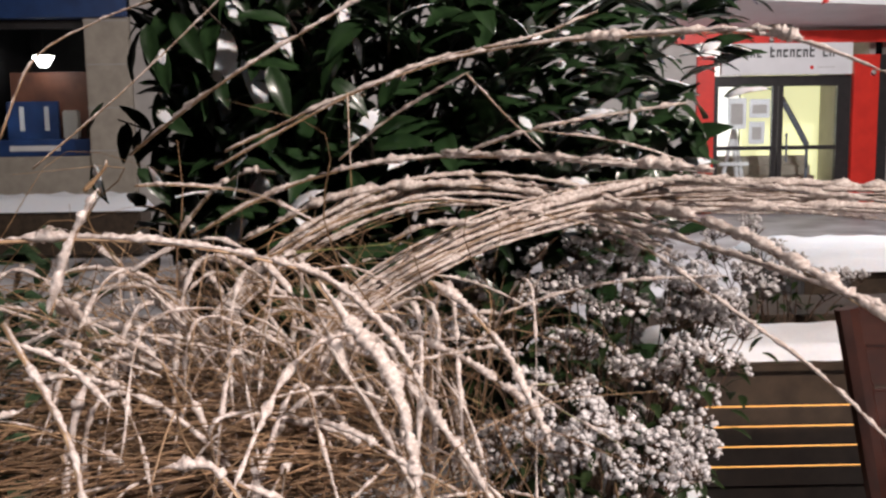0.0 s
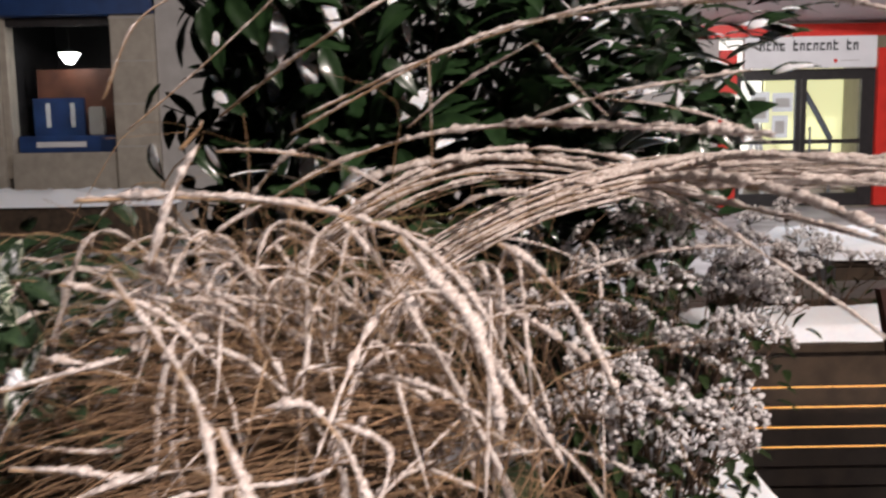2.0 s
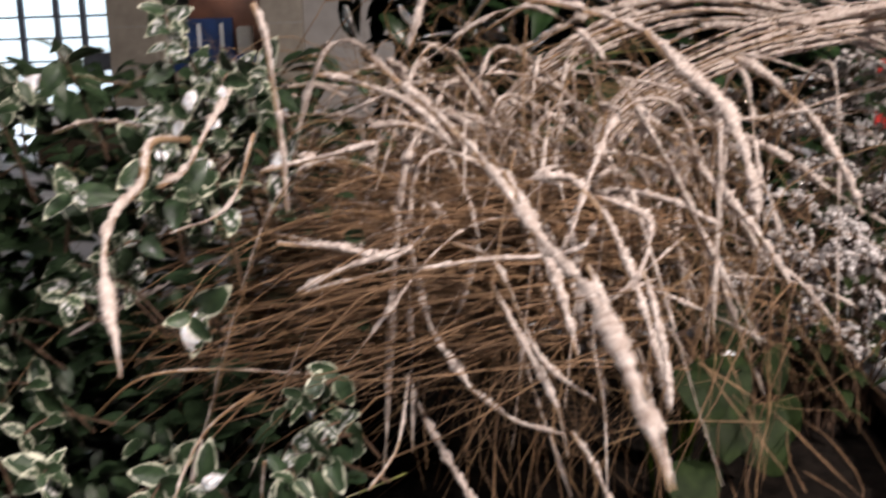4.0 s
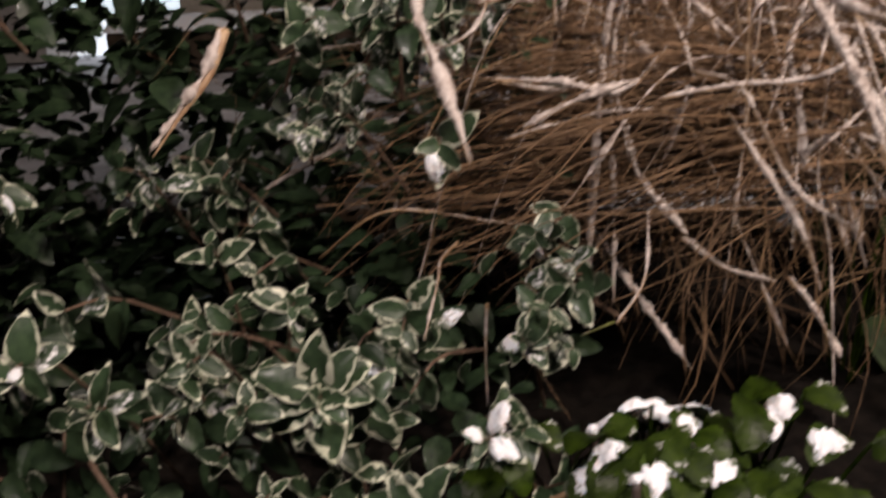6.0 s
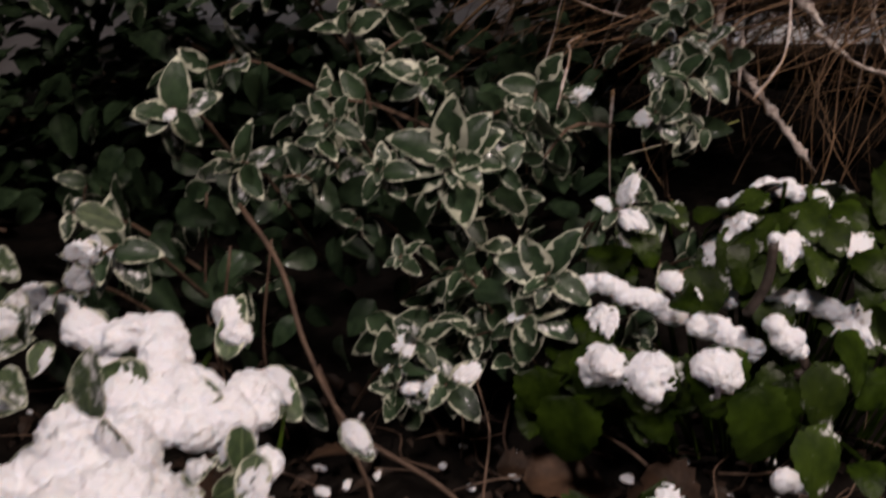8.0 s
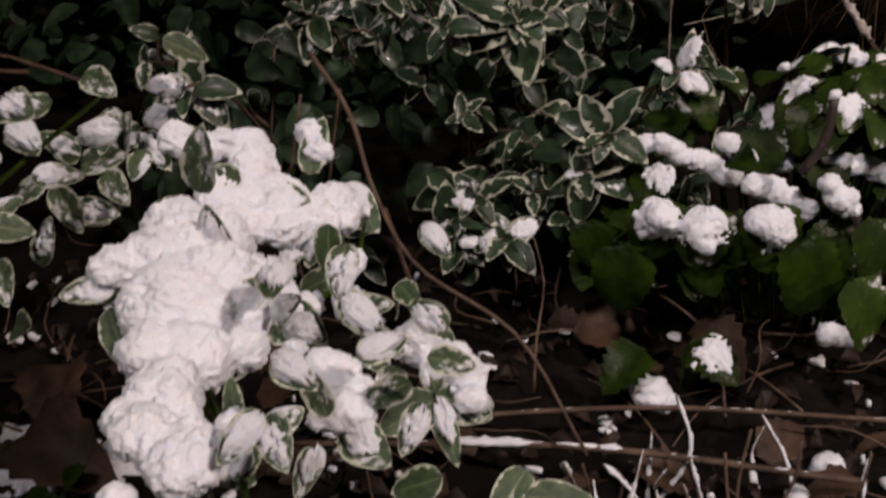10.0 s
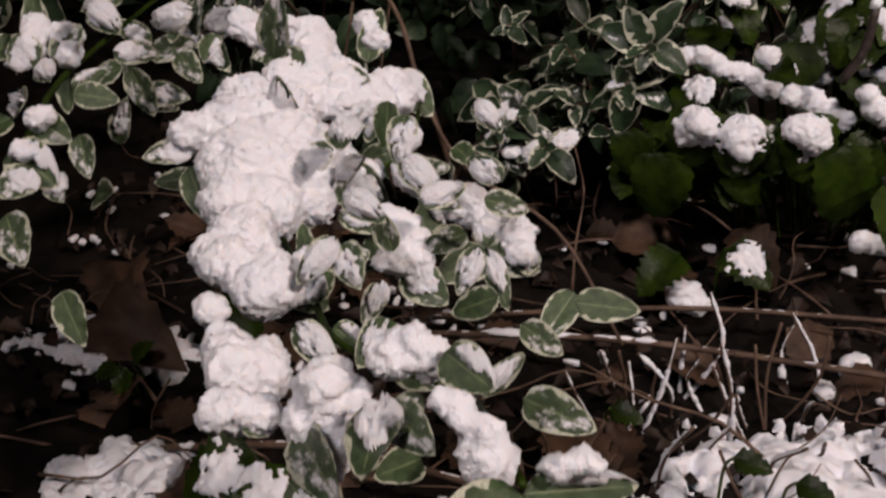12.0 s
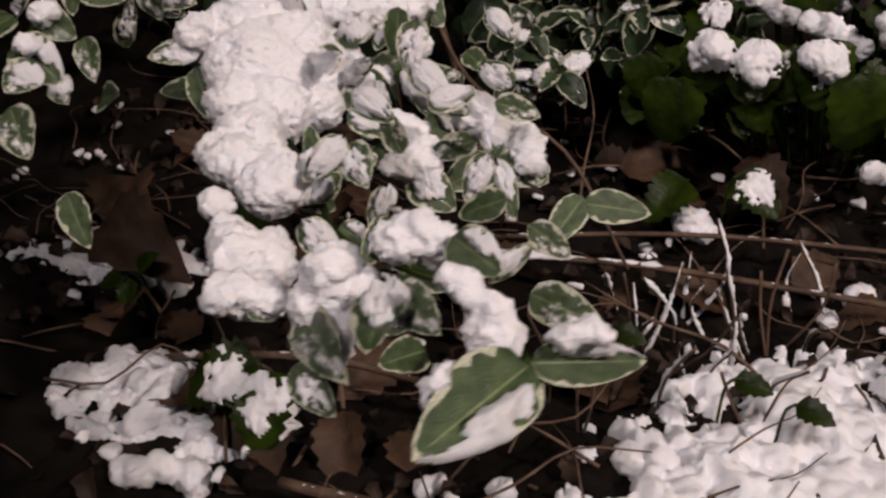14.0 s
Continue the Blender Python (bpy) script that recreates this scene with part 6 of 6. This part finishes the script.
# ---- the ground under the plants: snow, dead leaves, twigs ----
def snow_patch(cx, cy, rx, ry, thick, seed, name="snow_patch", label="patch of fresh lumpy snow on the soil"):
    """Uneven snow over the soil, thinning out to a broken edge."""
    bm = bmesh.new()
    n = 150
    grid = {}
    for j in range(n + 1):
        for i in range(n + 1):
            u, v = 2 * i / n - 1, 2 * j / n - 1
            x, y = cx + u * rx, cy + v * ry
            h = 1 - (u * u + v * v) ** 1.2 + 0.75 * noise.noise((x * 16, y * 16, seed)) + 0.55 * noise.noise((x * 45, y * 45, seed)) + 0.30 * noise.noise((x * 110, y * 110, seed)) + 0.16 * noise.noise((x * 260, y * 260, seed))
            if h > 0.22:
                grid[i, j] = bm.verts.new((x, y, soil_height(x, y) + thick * (1 - math.exp(-1.8 * (h - 0.2))) - 0.002))
    for i, j in list(grid):
        q = [(i, j), (i + 1, j), (i + 1, j + 1), (i, j + 1)]
        if all(k in grid for k in q):
            bm.faces.new([grid[k] for k in q])
    edge = [e for e in bm.edges if e.is_boundary]
    for v in bmesh.ops.extrude_edge_only(bm, edges=edge)["geom"]:
        if isinstance(v, bmesh.types.BMVert):
            v.co.z -= 0.02
    return tagged(part(name, bm, SNOW, None, "", True), label, "snow", "", "stuff")


snow_patch(-0.32, 0.19, 0.24, 0.19, 0.036, 1)
snow_patch(-0.15, 0.12, 0.25, 0.20, 0.035, 7)
snow_patch(-1.02, 0.24, 0.10, 0.06, 0.02, 4)
snow_patch(-0.26, 0.36, 0.09, 0.04, 0.03, 6)


def snow_heap(cx, cy, rx, ry, n, r0, r1, seed):
    """Loose fluffy snow caught on the litter."""
    rng = random.Random(seed)
    blobs = []
    for k in range(n):
        a, r = rng.uniform(0, 6.28), math.sqrt(rng.random())
        x, y = cx + rx * r * math.cos(a), cy + ry * r * math.sin(a)
        blobs.append((x, y, soil_height(x, y) + 0.006 + rng.uniform(0, 0.014) * (1 - r), rng.uniform(r0, r1)))
    ob = snow_lumps("snow_heap", blobs, None, seed, 0.0025)
    tagged(ob, "loose fluffy snow caught on leaf litter", "snow", "", "stuff")


snow_patch(-0.84, 0.09, 0.11, 0.055, 0.020, 12)
snow_heap(-0.84, 0.09, 0.075, 0.045, 12, 0.006, 0.014, 21)
snow_heap(-0.78, 0.02, 0.04, 0.02, 5, 0.006, 0.012, 22)
snow_heap(-0.34, 0.19, 0.19, 0.15, 46, 0.005, 0.014, 23)
snow_heap(-0.56, 0.07, 0.07, 0.02, 7, 0.006, 0.012, 24)
snow_heap(-0.98, 0.25, 0.08, 0.05, 9, 0.006, 0.014, 25)
snow_heap(-0.30, 0.42, 0.12, 0.05, 14, 0.007, 0.016, 26)


def litter():
    rng = random.Random(71)
    for s in range(80):
        x, y = rng.uniform(-1.25, -0.15), rng.uniform(-0.22, 0.62)
        if -0.50 < x < -0.1 and y < 0.34:
            continue
        size = rng.uniform(0.035, 0.075)
        me = leaf_mesh(size, size * rng.uniform(0.5, 0.8), DEAD, s + 200, fold=rng.uniform(-0.2, 0.7), curl=rng.uniform(-0.9, 1.6), teeth=0.25, rows=10)
        leaf = thing("fallen_leaf", "curled brown dead leaf lying on the soil", "leaf", (0, 0, 0), "dead leaves on the soil")
        b = put("leaf_blade", me, leaf, Matrix.Identity(4))
        leaf.matrix_basis = aim((x, y, soil_height(x, y) + rng.uniform(0.006, 0.03)), (rng.gauss(0, 1), rng.gauss(0, 1), rng.gauss(0.1, 0.35)), (rng.gauss(0, 0.3), -0.35, 1), rng.uniform(-30, 30))
    big = ((-0.99, 0.21, 0.615, 0.095, 0.07, (1, -0.3, 0.1)), (-0.62, 0.57, 0.535, 0.085, 0.06, (1, 0.1, 0.1)), (-0.50, 0.58, 0.56, 0.07, 0.05, (0.6, -0.5, -0.2)), (-1.08, 0.36, 0.56, 0.10, 0.07, (0.4, -0.8, 0.1)), (-0.70, 0.10, 0.60, 0.06, 0.035, (0.4, -1, -0.3)))
    for k, (x, y, z, l, w, way) in enumerate(big):
        leaf = thing("fallen_leaf", "large curled brown dead leaf on the soil", "leaf", (0, 0, 0), "dead leaves on the soil")
        put("leaf_blade", leaf_mesh(l, w, DEAD, k + 300, fold=0.5, curl=0.8, teeth=0.2, rows=12), leaf, Matrix.Identity(4))
        part("stalk", tube(bmesh.new(), spline([(0, 0, 0), (0.004, -0.03, 0.002), (0.012, -0.07, -0.004)], 8), lambda t: 0.0014, 5), TWIG, leaf)
        leaf.matrix_basis = aim((x, y, z), way, (0, -0.4, 1))
    twigs = Joined()
    kinds = []
    for s in range(6):
        r2 = random.Random(s + 3)
        pts = [(0, 0, 0), (r2.gauss(0, 0.08), 0.35, r2.gauss(0, 0.05)), (r2.gauss(0, 0.12), 0.7, r2.gauss(0, 0.06)), (r2.gauss(0, 0.15), 1, r2.gauss(0, 0.08))]
        kinds.append(mesh_of(tube(bmesh.new(), spline(pts, 9), lambda t: 0.011 * (1 - 0.6 * t), 5), TWIG))
    for k in range(260):
        x, y = rng.uniform(-1.25, -0.15), rng.uniform(-0.25, 0.75)
        m = aim((x, y, soil_height(x, y) + rng.uniform(0.0, 0.03)), (rng.gauss(0, 1), rng.gauss(0, 0.6), rng.gauss(0.05, 0.15)), (0, 0, 1)) @ Matrix.Scale(rng.uniform(0.05, 0.17), 4)
        twigs.add(kinds[k % 6], m)
    bits, crumbs = Joined(), Joined()
    scraps = [leaf_mesh(1.0, 0.55, SCRAP, s + 500, fold=0.5, curl=0.9, teeth=0.3, rows=6) for s in range(5)]
    flakes = []
    for s in range(4):
        bm = bmesh.new()
        bmesh.ops.create_icosphere(bm, subdivisions=2, radius=1)
        for v in bm.verts:
            v.co *= 1 + 0.5 * noise.noise(v.co * 1.6 + Vector((s * 7, 0, 0)))
        flakes.append(mesh_of(bm, SNOW))
    for k in range(900):
        x, y = rng.uniform(-1.3, -0.1), rng.uniform(-0.3, 0.75)
        z = soil_height(x, y)
        bits.add(scraps[k % 5], aim((x, y, z + rng.uniform(0.0, 0.02)), (rng.gauss(0, 1), rng.gauss(0, 1), rng.gauss(0, 0.5)), (rng.gauss(0, 0.5), -0.3, 1)) @ Matrix.Scale(rng.uniform(0.012, 0.032), 4))
        if k % 3 == 0 and noise.noise((x * 6, y * 6, 9)) > -0.1:
            crumbs.add(flakes[k % 4], Matrix.Translation((x, y, z + rng.uniform(0.008, 0.022))) @ Matrix.Diagonal((rng.uniform(0.002, 0.009), rng.uniform(0.002, 0.009), rng.uniform(0.002, 0.005), 1)))
    tagged(bits.part("leaf_litter", SCRAP, None), "dark rotting leaf scraps covering the soil", "leaf litter")
    tagged(crumbs.part("snow_crumbs", SNOW, None), "small crumbs of snow on the leaf litter", "snow")
    ob = twigs.part("twig_litter", TWIG, None)
    tagged(ob, "thin brown twigs strewn over the soil", "twigs")


litter()


def frosted_twigs():
    """Upright dry stalks with snow clinging to them."""
    rng = random.Random(91)
    for k in range(48):
        x, y = (rng.uniform(-0.60, -0.42), rng.uniform(0.16, 0.38)) if k < 26 else (rng.uniform(-0.45, -0.15), rng.uniform(0.25, 0.42))
        z = soil_height(x, y)
        lean = Vector((rng.gauss(0, 0.35), rng.gauss(-0.1, 0.3), 1)).normalized() * rng.uniform(0.05, 0.11)
        st = thing("dry_stalk", "thin dry stalk crusted with snow standing in the soil", "stalk", (x, y, z), "dry stalks")
        path = [(0, 0, -0.01), lean * 0.5 + Vector((rng.gauss(0, 0.008), 0, 0)), lean]
        part("stalk", tube(bmesh.new(), spline(path, 12), lambda t: 0.0013, 5), TWIG, st, smooth=True)
        if k % 3:
            part("snow_crust", crust(bmesh.new(), spline(path, 50), 0.0023, k + 500, 7, 0.65), SNOW, st, smooth=True)
    for a, b, r in (((-0.84, 0.10, 0.605), (-0.62, 0.14, 0.60), 0.003), ((-0.80, 0.30, 0.57), (-0.35, 0.40, 0.55), 0.003), ((-0.70, 0.02, 0.615), (-0.50, -0.0, 0.61), 0.004), ((-0.75, 0.38, 0.54), (-0.30, 0.50, 0.54), 0.0025)):
        tw = thing("twig", "brown twig partly covered in snow on the soil", "twig", (0, 0, 0), "twigs")
        path = [a, ((a[0] + b[0]) / 2, (a[1] + b[1]) / 2 + 0.01, (a[2] + b[2]) / 2 + 0.008), b]
        part("wood", tube(bmesh.new(), spline(path, 16), lambda t: r, 6), TWIG, tw, smooth=True)
        part("snow_crust", crust(bmesh.new(), spline(path, 70), r * 1.3, int(r * 1e5) + int(a[1] * 100), 7, 0.12), SNOW, tw, smooth=True)


frosted_twigs()


def seedlings():
    """Toothed green leaves close to the soil, some with snow."""
    kinds = [leaf_mesh(0.055, 0.045, LIME, s + 400, fold=0.2, curl=0.5, blunt=0.7, teeth=0.28, rows=14) for s in range(3)]
    small = [leaf_mesh(0.026, 0.018, LIME, s + 410, fold=0.2, curl=0.4, blunt=0.5, teeth=0.28, rows=10) for s in range(3)]
    caps = [cap_mesh(0.055, 0.045, 0.006, s + 50, 0.55, 0.2, 0.5) for s in range(2)]
    for k, (x, y, z, way, me, cap) in enumerate((
            (-0.745, 0.085, 0.635, (0.3, -0.9, -0.5), kinds[0], 1), (-0.755, 0.09, 0.635, (-0.7, -0.6, -0.2), kinds[1], 1),
            (-0.93, 0.17, 0.60, (0.2, -0.8, -0.6), small[0], 0), (-0.935, 0.17, 0.60, (-0.9, -0.3, -0.2), small[1], 0), (-0.925, 0.175, 0.605, (0.5, 0.2, 0.6), small[2], 0),
            (-0.50, 0.52, 0.575, (0.8, -0.5, -0.2), kinds[2], 1), (-0.54, 0.50, 0.575, (-0.5, -0.7, -0.3), kinds[0], 0),
            (-0.90, 0.30, 0.60, (0.5, -0.7, -0.3), kinds[1], 0), (-0.55, 0.24, 0.60, (1, -0.2, 0), small[1], 0), (-0.46, 0.20, 0.615, (1, -0.1, 0), small[0], 0), (-0.42, 0.19, 0.615, (1, -0.3, 0), small[2], 0))):
        pl = thing("seedling", "toothed green leaf of a low plant on the soil", "plant", (x, y, z), "low green leaves")
        leaf = put("leaf", me, pl, aim((0, 0, 0), way, (0, -0.5, 1)))
        part("stalk", tube(bmesh.new(), spline([(0, 0, 0), (-0.005, 0.01, -0.02), (-0.006, 0.012, soil_height(x, y) - z)], 5), lambda t: 0.0012, 5), LIME, pl)
        if cap:
            put("snow_cap", caps[k % 2], leaf, Matrix.Identity(4))


seedlings()
